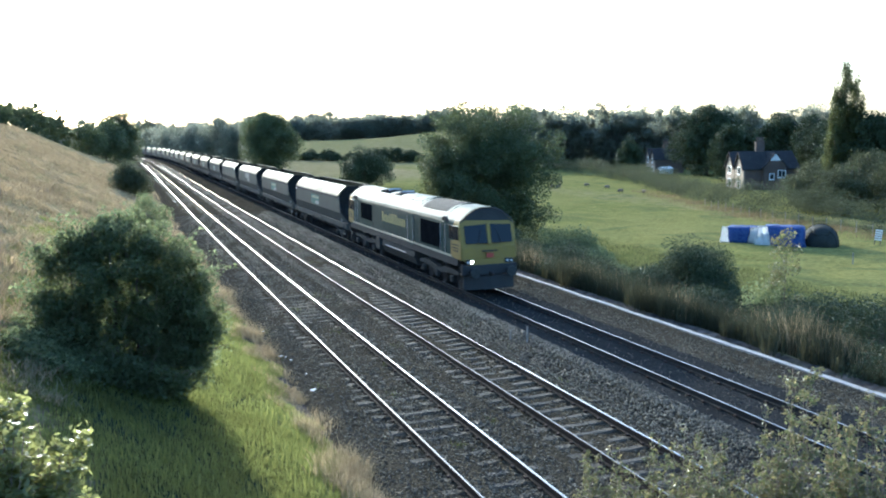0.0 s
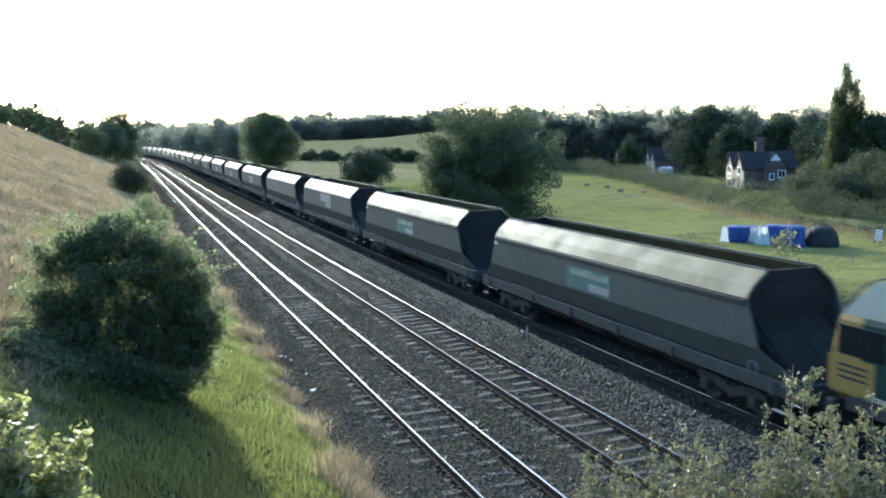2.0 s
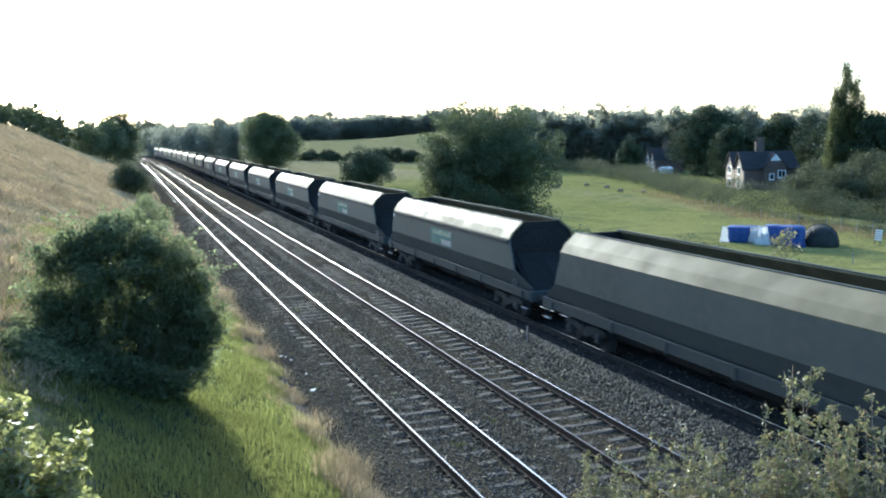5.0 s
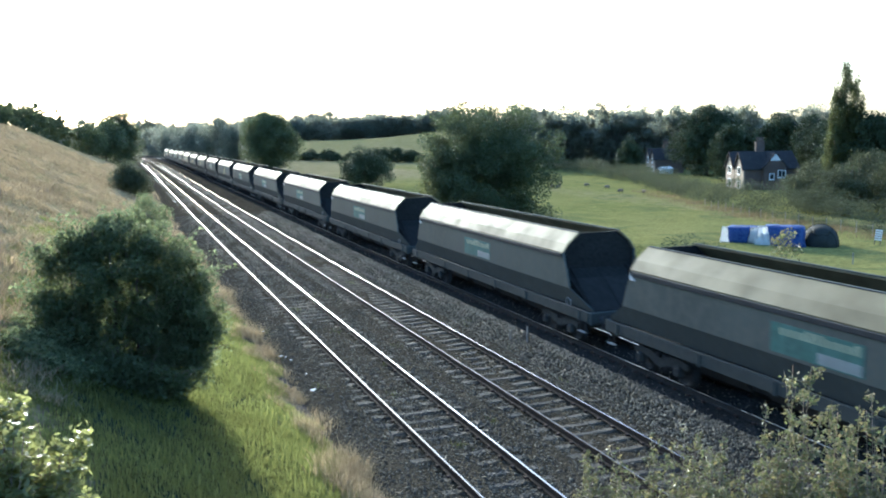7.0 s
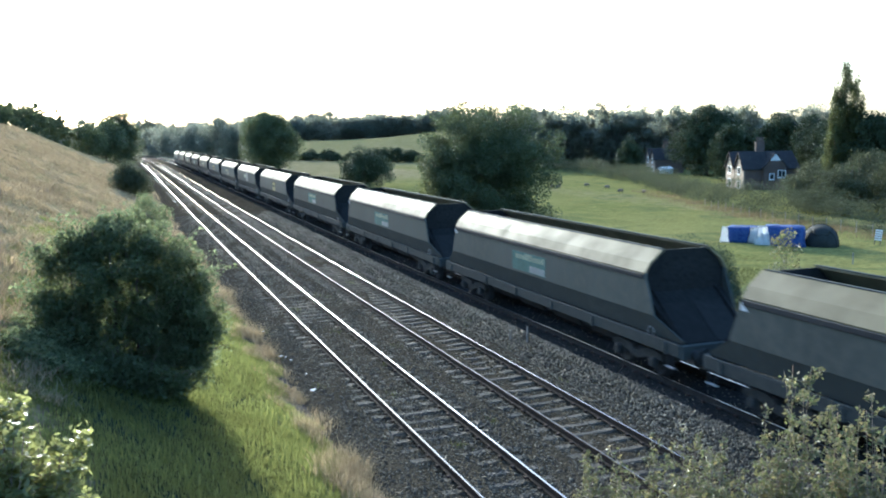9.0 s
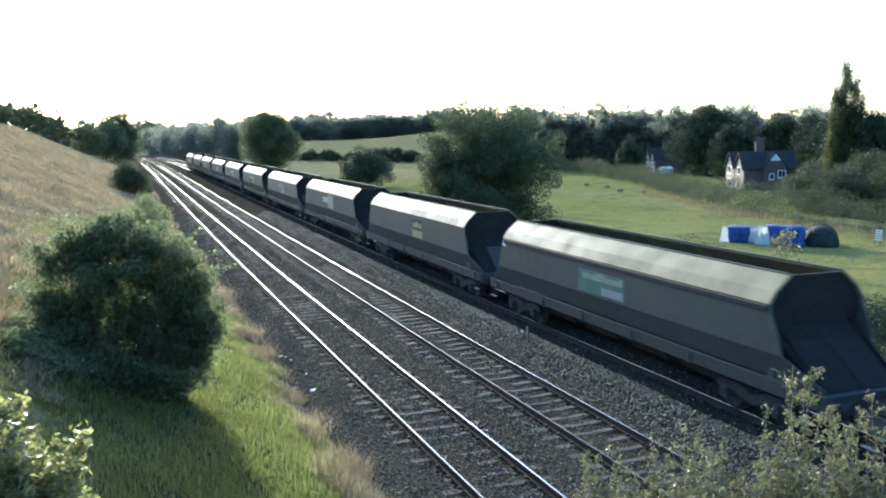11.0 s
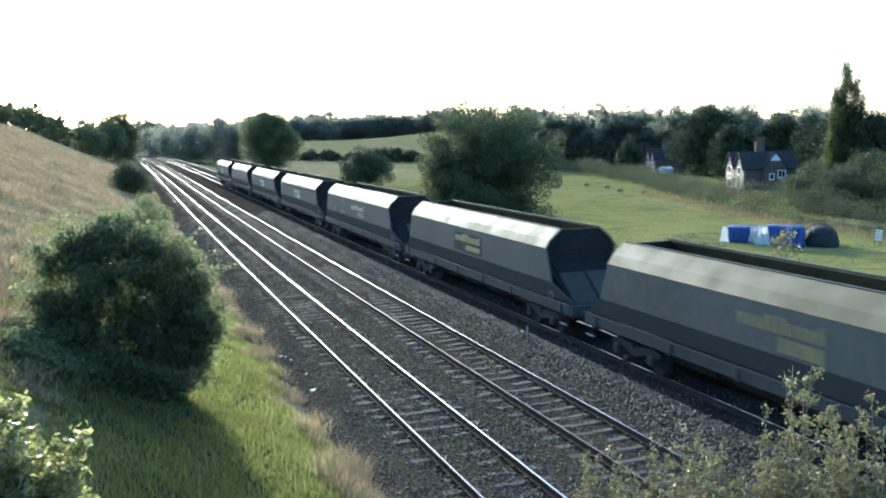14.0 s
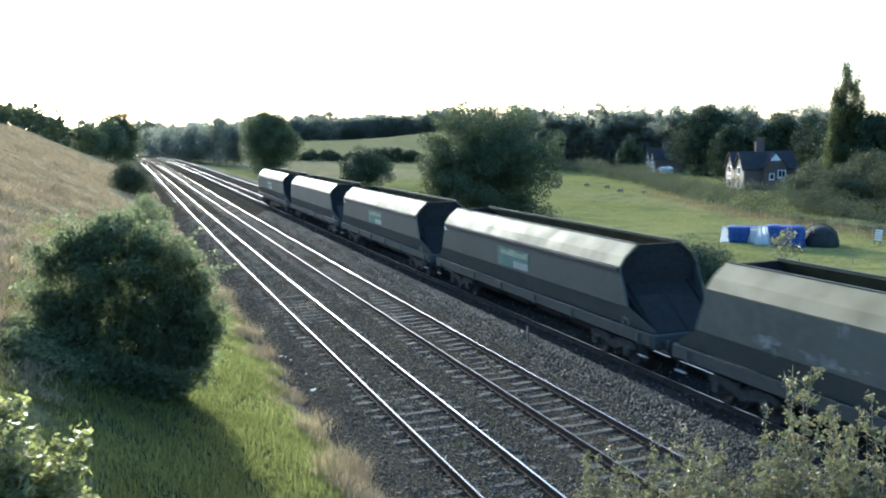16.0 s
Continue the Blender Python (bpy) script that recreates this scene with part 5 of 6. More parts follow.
M_BOGIE = surf("oily_bogie_iron", (0.046, 0.047, 0.043), (0.034, 0.035, 0.032), 0.8, 0.0, 1.5, 9, 0.3, c3=(0.06, 0.058, 0.052), spec=0.1)
M_TYRE = surf("worn_wheel_steel", (0.05, 0.046, 0.042), (0.035, 0.033, 0.03), 0.75, 0.0, 3, 12, 0.1, spec=0.15)
M_SCREEN = plain("tinted_cab_glass", (0.012, 0.014, 0.016), 0.08, 0, 0, 0.2)
M_HEADLAMP = plain("lit_headlamp", (1.0, 0.96, 0.85), 0.2, 0, 7.0)
M_LENS = plain("unlit_lamp_lens", (0.5, 0.5, 0.48), 0.1, 0, 0, 0.8)
M_PIPE = surf("pale_painted_pipe", (0.36, 0.36, 0.34), (0.28, 0.28, 0.27), 0.7, 0, 3, 12, 0.1)
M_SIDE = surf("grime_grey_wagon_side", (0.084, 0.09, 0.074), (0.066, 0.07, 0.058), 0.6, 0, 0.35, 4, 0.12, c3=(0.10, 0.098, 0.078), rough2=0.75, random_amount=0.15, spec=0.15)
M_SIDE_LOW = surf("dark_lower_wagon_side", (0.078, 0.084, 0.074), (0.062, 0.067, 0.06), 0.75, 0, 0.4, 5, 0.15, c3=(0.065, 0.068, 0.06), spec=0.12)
# scuffed metal, its yellow tint standing in for a warm reflection
M_PANEL = surf("scuffed_metal_warm_sheen", (0.22, 0.183, 0.1), (0.174, 0.145, 0.08), 0.58, 0.0, 0.5, 1.1, 0.45, c3=(0.15, 0.125, 0.07), rough2=0.74, random_amount=0.12, spec=0.135)
M_INSIDE = surf("coal_black_interior", (0.021, 0.020, 0.018), (0.028, 0.027, 0.024), 0.85, 0, 1.0, 8, 0.4, spec=0.08)
M_CHUTE = surf("worn_blue_grey_end_sheet", (0.066, 0.06, 0.05), (0.048, 0.044, 0.037), 0.78, 0.0, 0.6, 5, 0.1, c3=(0.056, 0.051, 0.043), spec=0.1, rough2=0.75, random_amount=0.3)
M_SHEET = surf("sooty_end_sheet", (0.026, 0.024, 0.021), (0.019, 0.018, 0.016), 0.75, 0.0, 0.6, 5, 0.1, c3=(0.03, 0.028, 0.025), spec=0.06, rough2=0.8, random_amount=0.3)
M_SOLE = surf("dusty_sole_bar", (0.054, 0.058, 0.051), (0.042, 0.046, 0.041), 0.8, 0, 0.5, 5, 0.15, c3=(0.058, 0.06, 0.053), spec=0.15)
M_TEAL = surf("faded_teal_panel", (0.045, 0.13, 0.10), (0.065, 0.155, 0.125), 0.6, 0, 1.5, 6, 0.05)
M_CREAM = surf("faded_cream_lettering", (0.29, 0.31, 0.28), (0.23, 0.25, 0.23), 0.5, 0, 1.5, 6, 0.05)
M_CREAMY = surf("faded_yellowish_lettering", (0.30, 0.34, 0.22), (0.22, 0.27, 0.18), 0.6, 0, 1.5, 6, 0.05)
M_PATCH = surf("bare_pale_patch", (0.33, 0.325, 0.29), (0.22, 0.218, 0.195), 0.6, 0, 0.8, 4, 0.1, c3=(0.17, 0.168, 0.15), spec=0.15)
M_LETTER = surf("yellow_lettering", (0.33, 0.29, 0.09), (0.26, 0.23, 0.08), 0.6, 0, 1.5, 6, 0.05)
M_FADED = surf("faded_yellow_lettering", (0.24, 0.22, 0.08), (0.17, 0.165, 0.07), 0.6, 0, 1.5, 4, 0.05, c3=(0.12, 0.12, 0.07))
M_RED = plain("red_lettering", (0.35, 0.05, 0.03), 0.5)


def lathe_wheel(x_out, y, z, r, parent, side):
    """A railway wheel with tread, flange and dished disc, on the side given."""
    prof = [(0.0, 0.06), (0.03, 0.10), (0.05, r * 0.3), (0.015, r * 0.45), (0.015, r * 0.82), (0.045, r * 0.86), (0.05, r - 0.005), (-0.06, r), (-0.075, r + 0.025), (-0.09, r + 0.025), (-0.09, r * 0.86), (-0.03, r * 0.8), (-0.03, r * 0.3), (-0.08, 0.1), (-0.08, 0.0)]
    n = 22
    rings = []
    for i in range(n + 1):
        a = 6.2832 * i / n
        rings.append([(x_out + side * dx, y + q * math.cos(a), z + q * math.sin(a)) for dx, q in prof])
    bm = loft(rings, closed=False, caps=False)
    bmesh.ops.remove_doubles(bm, verts=bm.verts, dist=0.0005)
    return part("wheel", bm, M_BLACK, parent, smooth=True)


def build_bogie(thing_ob, y0, axles, r, beam_x, beam_z, half):
    """A bogie: two side frames, cross beams, springs, axleboxes, wheels."""
    b = part("bogie", box((0, y0, beam_z), (1.5, 0.5, 0.22), 0.03), M_BOGIE, thing_ob)
    for sd in (-1, 1):
        x = sd * beam_x
        prof = [(-half, 0.10), (-half * 0.8, 0.18), (-half * 0.35, 0.16), (0, 0.0), (half * 0.35, 0.16), (half * 0.8, 0.18), (half, 0.10), (half, -0.06), (half * 0.7, -0.04), (half * 0.4, -0.10), (0, -0.26), (-half * 0.4, -0.10), (-half * 0.7, -0.04), (-half, -0.06)]
        part("side_frame", loft([[(x + dx, y0 + a, beam_z + q) for a, q in prof] for dx in (-0.07, 0.07)]), M_BOGIE, b)
        for dy in axles:
            part("axlebox", box((x + sd * 0.08, y0 + dy, r), (0.22, 0.32, 0.30), 0.05), M_BOGIE, b)
        for dy in (-0.18, 0.18):
            part("spring", cyl((x, y0 + dy, beam_z - 0.16), (x, y0 + dy, beam_z + 0.16), 0.09, 0.09, 10), M_BLACK, b)
    for dy in axles:
        part("axle", cyl((-0.75, y0 + dy, r), (0.75, y0 + dy, r), 0.08, 0.08, 10), M_BOGIE, b)
        for sd in (-1, 1):
            w = lathe_wheel(sd * 0.74, y0 + dy, r, r, b, sd)
            ring = bmesh.new()
            tube_path(ring, [(sd * 0.795, y0 + dy + r * 0.86 * math.cos(a * 6.2832 / 20), r + r * 0.86 * math.sin(a * 6.2832 / 20)) for a in range(21)], 0.018, 0.018, 4)
            part("tyre", ring, M_TYRE, b)
    return b


def buffers(t, y_end, face, z=1.06):
    for sx in (-0.87, 0.87):
        b = part("buffer", cyl((sx, y_end, z), (sx, y_end + face * 0.42, z), 0.11, 0.09, 12), M_BLACK, t)
        part("buffer_head", cyl((sx, y_end + face * 0.42, z), (sx, y_end + face * 0.47, z), 0.25, 0.23, 16), M_BOGIE, b)
    part("coupling", cyl((0, y_end, z - 0.05), (0, y_end + face * 0.5, z - 0.12), 0.05, 0.05, 8), M_BLACK, t)


# cross-section of the locomotive, from one sole bar over the roof to the other
HALF = [(1.32, 1.58), (1.33, 2.1), (1.33, 2.9), (1.32, 3.14), (1.28, 3.26), (1.05, 3.47), (0.8, 3.66), (0.55, 3.79), (0.28, 3.86), (0.0, 3.875)]
SECTION = HALF + [(-x, z) for x, z in HALF[-2::-1]]


def nose_y(x, z):
    """How far forward of the cab end the face lies."""
    lean = 0.0 if z < 2.2 else (z - 2.2) * 0.26
    return 10.30 - 0.10 * (abs(x) / 1.32) ** 2 - lean


def build_loco():
    t = thing("locomotive", Matrix(), "dark green diesel freight locomotive with yellow cab front", "locomotive")
    body = part("body", loft([[(x, y, z) for x, z in SECTION] for y in (-9.3, -6.0, -3.0, 0.0, 3.0, 6.0, 9.3)], caps=False), [M_LOCO, M_LOCO_ROOF], t)
    for p in body.data.polygons:
        c = p.center
        p.material_index = 1 if c.z > 3.25 else 0
        p.use_smooth = c.z > 3.25
    for end in (-1, 1):
        def ring(k, shrink=1.0):
            return [(x * shrink, end * (9.3 + (nose_y(x, z) - 9.3) * k), z) for x, z in SECTION]
        nose = part("cab", loft([ring(0.0), ring(0.5), ring(0.93), [(x * 0.97, end * nose_y(x, z), z if z < 3.3 else z - 0.04) for x, z in SECTION]]), [M_YELLOW, M_LOCO_ROOF, M_LOCO, M_BLACK], t, "yellow cab end")
        for p in nose.data.polygons:
            p.material_index = 1 if p.center.z > 3.27 and abs(p.normal.y) < 0.6 else 0
            if p.center.z > 3.27 and abs(p.center.y) > 9.3 + 0.9 * (nose_y(p.center.x, p.center.z) - 9.3):
                p.material_index = 3
        # windscreens on the sloping face
        for sx in (-1, 1):
            bm = bmesh.new()
            g = {}
            for i in range(5):
                for j in range(5):
                    x = sx * (0.10 + 1.02 * i / 4)
                    z = 2.30 + 0.83 * j / 4 - (0.06 * i / 4 if j == 4 else 0)
                    g[i, j, 0] = bm.verts.new((x, end * (nose_y(x, z) + 0.02), z))
            for i in range(4):
                for j in range(4):
                    bm.faces.new((g[i, j, 0], g[i + 1, j, 0], g[i + 1, j + 1, 0], g[i, j + 1, 0]))
            bmesh.ops.recalc_face_normals(bm, faces=bm.faces)
            bmesh.ops.solidify(bm, geom=bm.faces[:], thickness=0.03)
            ws = part("windscreen", bm, M_SCREEN, nose, "dark tinted windscreen", smooth=False)
            part("wiper", cyl((sx * 0.55, end * (nose_y(0.5, 2.32) + 0.05), 2.32), (sx * 0.35, end * (nose_y(0.4, 2.9) + 0.05), 2.9), 0.012, 0.01, 5), M_BLACK, ws)
            cl = part("lamp_cluster", box((sx * 0.92, end * 10.24, 1.48), (0.42, 0.10, 0.22), 0.03), M_BLACK, nose)
            lit = end == -1 and sx == -1
            part("headlamp", cyl((sx * 0.84, end * 10.28, 1.48), (sx * 0.84, end * 10.32, 1.48), 0.055, 0.05, 14), M_HEADLAMP if lit else M_LENS, cl, "lit white headlamp" if lit else "unlit lamp")
            part("tail_lamp", cyl((sx * 1.03, end * 10.26, 1.48), (sx * 1.03, end * 10.30, 1.48), 0.06, 0.055, 12), M_LENS, cl)
            # cab side: door, window, patch
            part("cab_side_patch", box((sx * 1.334, end * 9.55, 2.0), (0.012, 1.25, 0.74), 0.003), M_YELLOW, nose)
            part("side_window", box((sx * 1.336, end * 9.55, 2.74), (0.03, 0.72, 0.62), 0.01), M_SCREEN, nose, "dark cab side window")
            part("quarter_light", box((sx * 1.336, end * 8.92, 2.74), (0.03, 0.42, 0.62), 0.01), M_SCREEN, nose)
            for k in range(3):
                part("text_bar", box((sx * 1.343, end * 9.5, 2.2 - 0.13 * k), (0.006, 0.8, 0.05)), M_BLACK, nose)
            part("cab_door", box((sx * 1.332, end * 7.98, 2.38), (0.02, 0.56, 1.5), 0.008), M_LOCO, nose)
            for dy in (7.67, 8.30):
                part("handrail", cyl((sx * 1.38, end * dy, 1.75), (sx * 1.38, end * dy, 3.0), 0.017, 0.017, 6), M_PIPE, nose, "white painted handrail")
            part("gutter_hook", loft([[(sx * 1.30, end * (8.25 + 0.34 * math.cos(math.pi * i / 8)) , 3.16 + 0.24 * math.sin(math.pi * i / 8)) for i in range(9)] + [(sx * 1.30, end * (8.25 + 0.26 * math.cos(math.pi * i / 8)), 3.16 + 0.17 * math.sin(math.pi * i / 8)) for i in range(8, -1, -1)], [(sx * 1.40, end * (8.25 + 0.34 * math.cos(math.pi * i / 8)), 3.16 + 0.24 * math.sin(math.pi * i / 8)) for i in range(9)] + [(sx * 1.40, end * (8.25 + 0.26 * math.cos(math.pi * i / 8)), 3.16 + 0.17 * math.sin(math.pi * i / 8)) for i in range(8, -1, -1)]]), M_BLACK, nose)
        part("cab_visor", loft([[(x, end * (nose_y(x, 3.3) - 0.02 + k), z + 0.012) for x, z in SECTION[4:-4]] + [(x, end * (nose_y(x, 3.3) - 0.02 + k), z - 0.015) for x, z in SECTION[4:-4][::-1]] for k in (0, 0.06)]), M_BLACK, nose)
        brow = [(x * 0.965, end * (nose_y(x, z) + 0.012), z - 0.045) for x, z in SECTION[3:-3]]
        part("brow", loft([brow, [(x, y - end * 0.03, z) for x, y, z in brow]]), M_BLACK, nose, "black panel under the cab roof")
        part("nose_skirt", loft([[(x, end * (10.02 + dy), z) for x, z in ((-1.2, 1.6), (1.2, 1.6), (0.95, 1.28), (-0.95, 1.28))] for dy in (0, 0.24)]), M_YELLOW, nose)
        part("nose_badge", box((0, end * 10.315, 1.96), (0.75, 0.02, 0.06)), M_BLACK, nose, "dark lettering bar")
        part("nose_badge", box((0, end * 10.315, 1.76), (0.34, 0.02, 0.2)), M_RED, nose, "faded red emblem")
        part("buffer_beam", box((0, end * 10.15, 1.12), (2.6, 0.28, 0.46), 0.03), M_BLACK, t)
        part("plough", loft([[(-1.2, end * 10.15, z), (0, end * 10.4, z), (1.2, end * 10.15, z), (1.2, end * 10.05, z), (0, end * 10.3, z), (-1.2, end * 10.05, z)] for z in (0.25, 0.85)]), M_BLACK, t)
        buffers(t, end * 10.29, end)
        part("windscreen_pillar", box((0, end * (nose_y(0, 2.7) + 0.01), 2.72), (0.16, 0.05, 0.95), 0.01, Matrix.Rotation(end * 0.255, 4, "X")), M_YELLOW, nose)
    # sides
    for sx in (-1, 1):
        part("sole_stripe", box((sx * 1.338, 0, 1.655), (0.016, 18.0, 0.10), 0.004), M_GOLD, t, "gold stripe along the sole bar")
        part("sole_bar", box((sx * 1.26, 0, 1.42), (0.10, 19.4, 0.34), 0.01), M_BLACK, t)
        g = part("side_grille", box((sx * 1.335, -6.1, 2.42), (0.03, 2.9, 1.15), 0.006), M_GRILLE, t, "black radiator side grille")
        for k in range(9):
            part("louvre", box((sx * 1.350, -6.1, 1.93 + 0.12 * k), (0.006, 2.8, 0.025)), M_GRILLE, g)
        g = part("side_grille", box((sx * 1.335, 5.75, 2.55), (0.03, 2.5, 0.95), 0.006), M_GRILLE, t, "black side intake grille")
        for k in range(7):
            part("louvre", box((sx * 1.350, 5.75, 2.17 + 0.12 * k), (0.006, 2.4, 0.025)), M_GRILLE, g)
        for y in (-3.55, -4.5, 4.2, 2.2, -1.0):
            part("panel_seam", box((sx * 1.332, y, 2.3), (0.008, 0.03, 1.6)), M_BLACK, t)
        part("side_door", box((sx * 1.334, -3.0, 2.3), (0.016, 0.75, 1.6), 0.006), M_LOCO, t)
        for dy in (-2.55, -3.45):
            part("handrail", cyl((sx * 1.37, dy, 1.6), (sx * 1.37, dy, 2.95), 0.018, 0.018, 6), M_PIPE, t)
        # twelve-letter company lettering, as plain bars
        w = 4.45 / 12
        for k in range(12):
            y = (-2.1 + w * (k + 0.5)) if sx > 0 else (2.35 - w * (k + 0.5))
            tall = 0.56 if k in (0, 5, 6, 7) else (0.42 if k != 4 else 0.5)
            part("lettering_bar", box((sx * 1.340, y, 2.28 + tall / 2), (0.008, w * 0.74, tall * 0.95), 0.003), M_LETTER, t)
        part("tank_pipe", cyl((sx * 1.33, -2.0, 0.98), (sx * 1.33, 1.6, 0.98), 0.028, 0.028, 8), M_PIPE, t, "pale pipe along the fuel tank")
        part("locker", box((sx * 1.2, 3.3, 0.95), (0.3, 0.8, 0.75), 0.03), M_BOGIE, t)
    tank = [(1.25, 1.2), (1.28, 0.9), (1.1, 0.5), (0.7, 0.35), (-0.7, 0.35), (-1.1, 0.5), (-1.28, 0.9), (-1.25, 1.2)]
    part("fuel_tank", loft([[(x, y, z) for x, z in tank] for y in (-3.3, 2.6)]), M_BOGIE, t)
    # roof
    def roof_patch(name, y0, y1, x0, x1, lift, mat, label=""):
        xs = [x0 + (x1 - x0) * i / 8 for i in range(9)]
        zx = lambda x: float(np.interp(abs(x), [p[0] for p in HALF[::-1]], [p[1] for p in HALF[::-1]]))
        ring = lambda y: [(x, y, zx(x) + lift) for x in xs] + [(x, y, zx(x) - 0.03) for x in xs[::-1]]
        return part(name, loft([ring(y0), ring(y1)]), mat, t, label)
    roof_patch("roof_grille", -7.45, -4.0, -1.0, 1.0, 0.02, M_ROOF_GRILLE, "black radiator grille on the roof")
    for y in (-3.6, 1.9, -7.9):
        roof_patch("roof_strap", y - 0.05, y + 0.05, -1.24, 1.24, 0.03, M_LOCO)
    roof_patch("roof_hatch", -3.2, -1.6, -0.75, 0.75, 0.03, M_LOCO_ROOF)
    roof_patch("roof_hatch", -1.5, 0.2, -0.75, 0.75, 0.03, M_LOCO_ROOF)
    for y0, y1 in ((0.9, 2.2), (3.0, 5.2)):
        roof_patch("exhaust_recess", y0, y1, -0.62, 0.62, 0.018, M_GRILLE, "sooty exhaust recess")
        part("silencer", cyl((-0.35, (y0 + y1) / 2, 3.84), (0.35, (y0 + y1) / 2, 3.84), 0.14, 0.14, 12), M_PIPE, t, "pale exhaust silencer")
    for e in (-1, 1):
        build_bogie(t, e * 6.55, (-2.05, 0.0, 2.05), 0.533, 1.05, 0.80, 2.75)
    return t


def polygon_slab(points, x0, x1):
    """An upright slab between two planes across the wagon; points are (y, z)."""
    return loft([[(x, y, z) for y, z in points] for x in (x0, x1)])


def lower_x(z):
    """Half width of the hopper below the upright side: it draws in towards the frame."""
    return 1.365 - 0.40 * (1.94 - z)


def build_wagon(style):
    """A bogie coal hopper: sides, inward sloping top panels, end sheets, inner shell, underframe."""
    t = thing("hopper_wagon", Matrix(), "", "hopper wagon", "coal hopper wagons of the train")
    for sx in (-1, 1):
        up = [(-8.05, 1.94), (-7.86, 2.45), (-7.66, 2.85), (-7.6, 3.08), (7.6, 3.08), (7.66, 2.85), (7.86, 2.45), (8.05, 1.94)]
        part("side", polygon_slab(up, sx * 1.33, sx * 1.39), M_SIDE, t)
        low = [(-9.15, 1.30), (-9.15, 1.40), (-8.02, 1.938), (8.02, 1.938), (9.15, 1.40), (9.15, 1.30)]
        part("lower_side", loft([[(sx * (lower_x(z) - d), y, z) for y, z in low] for d in (0.05, 0.0)]), M_SIDE_LOW, t, "dark hopper flank drawn in below the side")
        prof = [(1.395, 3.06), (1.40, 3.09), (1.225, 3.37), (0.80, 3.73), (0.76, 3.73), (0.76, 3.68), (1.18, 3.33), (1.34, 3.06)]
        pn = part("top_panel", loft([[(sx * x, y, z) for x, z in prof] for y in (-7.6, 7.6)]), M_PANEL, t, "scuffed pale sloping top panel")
        part("rim", box((sx * 0.78, 0, 3.74), (0.07, 15.1, 0.04), 0.008), M_SIDE_LOW, pn)
        if style == "railed":
            part("gutter_rail", box((sx * 1.41, 0, 2.98), (0.05, 15.1, 0.13), 0.01), M_BLACK, t, "black gutter rail below the panel")
            # coloured white to look sunlit though it hangs in shade
            part("sunlit_grab_flag", polygon_slab([(7.35, 2.78), (7.62, 2.78), (7.62, 2.98)], sx * 1.40, sx * 1.415), M_WHITE, t)
        part("solebar", box((sx * 1.23, 0, 1.13), (0.10, 18.3, 0.36), 0.02), M_SOLE, t, "dusty grey sole bar")
        for y in (-8.5, -4.4, -1.5, 1.5, 4.4, 8.5):
            part("sole_bracket", box((sx * 1.30, y, 1.10), (0.05, 0.10, 0.34), 0.01), M_SIDE_LOW, t)
        part("brake_wheel", loft([[(sx * (1.20 + 0.02 * math.sin(b)), -7.65 + (0.16 + 0.02 * math.cos(b)) * math.cos(a), 1.39 + (0.16 + 0.02 * math.cos(b)) * math.sin(a)) for b in (0, 1.571, 3.142, 4.712)] for a in [6.2832 * i / 16 for i in range(17)]], caps=False), M_PIPE, t, "pale ringed brake hand wheel")
        for k in range(4):
            part("hopper_door", box((sx * 0.72, -4.2 + 2.8 * k, 0.82), (0.08, 2.1, 0.75), 0.02, Matrix.Rotation(sx * 0.5, 4, "Y")), M_BLACK, t)
    for e in (-1, 1):
        outer = [(-1.36, 1.95), (1.36, 1.95), (1.36, 3.06), (1.19, 3.34), (0.80, 3.70), (-0.80, 3.70), (-1.19, 3.34), (-1.36, 3.06)]
        part("end_wall", loft([[(x, e * y, z) for x, z in outer] for y in (7.42, 7.50)]), M_INSIDE, t, "coal blackened end wall")
        sheet = [(7.52, 2.50), (9.10, 1.30), (9.06, 1.25), (7.50, 2.44)]
        ch = part("end_sheet", loft([[(x, e * y, z) for y, z in sheet] for x in (-1.04, 1.04)]), M_INSIDE, t, "worn sloping end sheet, dark as shaded at the top")
        # paler plate starts low; the sheet above is coloured dark for overhang shade
        worn = [(7.90, 2.211), (9.10, 1.30), (9.06, 1.25), (7.86, 2.16)]
        plates = {"railed": ((-1.0, -0.03), (0.03, 1.0)), "twin": ((-1.0, -0.05), (0.05, 1.0)), "plain": ((-0.46, 1.0),)}[style]
        for x0, x1 in plates:
            part("wear_plate", loft([[(x, e * y, z + 0.016) for y, z in worn] for x in (x0, x1)]), M_SHEET if style == "railed" else M_CHUTE, ch, "worn lower end sheet, paler than its shaded top")
        for x in (-1.07, 1.07):
            part("sheet_flange", loft([[(x + d, e * y, z + k) for (y, z), k in zip(sheet, (0.09, 0.09, 0, 0))] for d in (-0.025, 0.025)]), M_INSIDE, ch)
        for sd in (-1, 1):
            flank = [(7.45, 1.30), (7.45, 2.50), (7.52, 2.50), (9.08, 1.31), (9.08, 1.30)]
            part("end_flank", loft([[(sd * 1.06, e * y, z) for y, z in flank], [(sd * min(1.325, lower_x(z) - 0.055), e * y, z) for y, z in flank]]), M_INSIDE, t, "sooty flank beside the end sheet")
        part("headstock", box((0, e * 9.2, 1.10), (2.5, 0.16, 0.40), 0.02), M_SIDE_LOW, t)
        buffers(t, e * 9.27, e)
        part("step", box((-1.30, e * 8.8, 0.62), (0.09, 0.42, 0.03)), M_PIPE, t)
        for dy in (-0.15, 0.15):
            part("step_hanger", box((-1.29, e * 8.8 + dy, 0.79), (0.03, 0.03, 0.34)), M_BLACK, t)
        build_bogie(t, e * 6.6, (-0.95, 0.95), 0.46, 0.95, 0.62, 1.35)
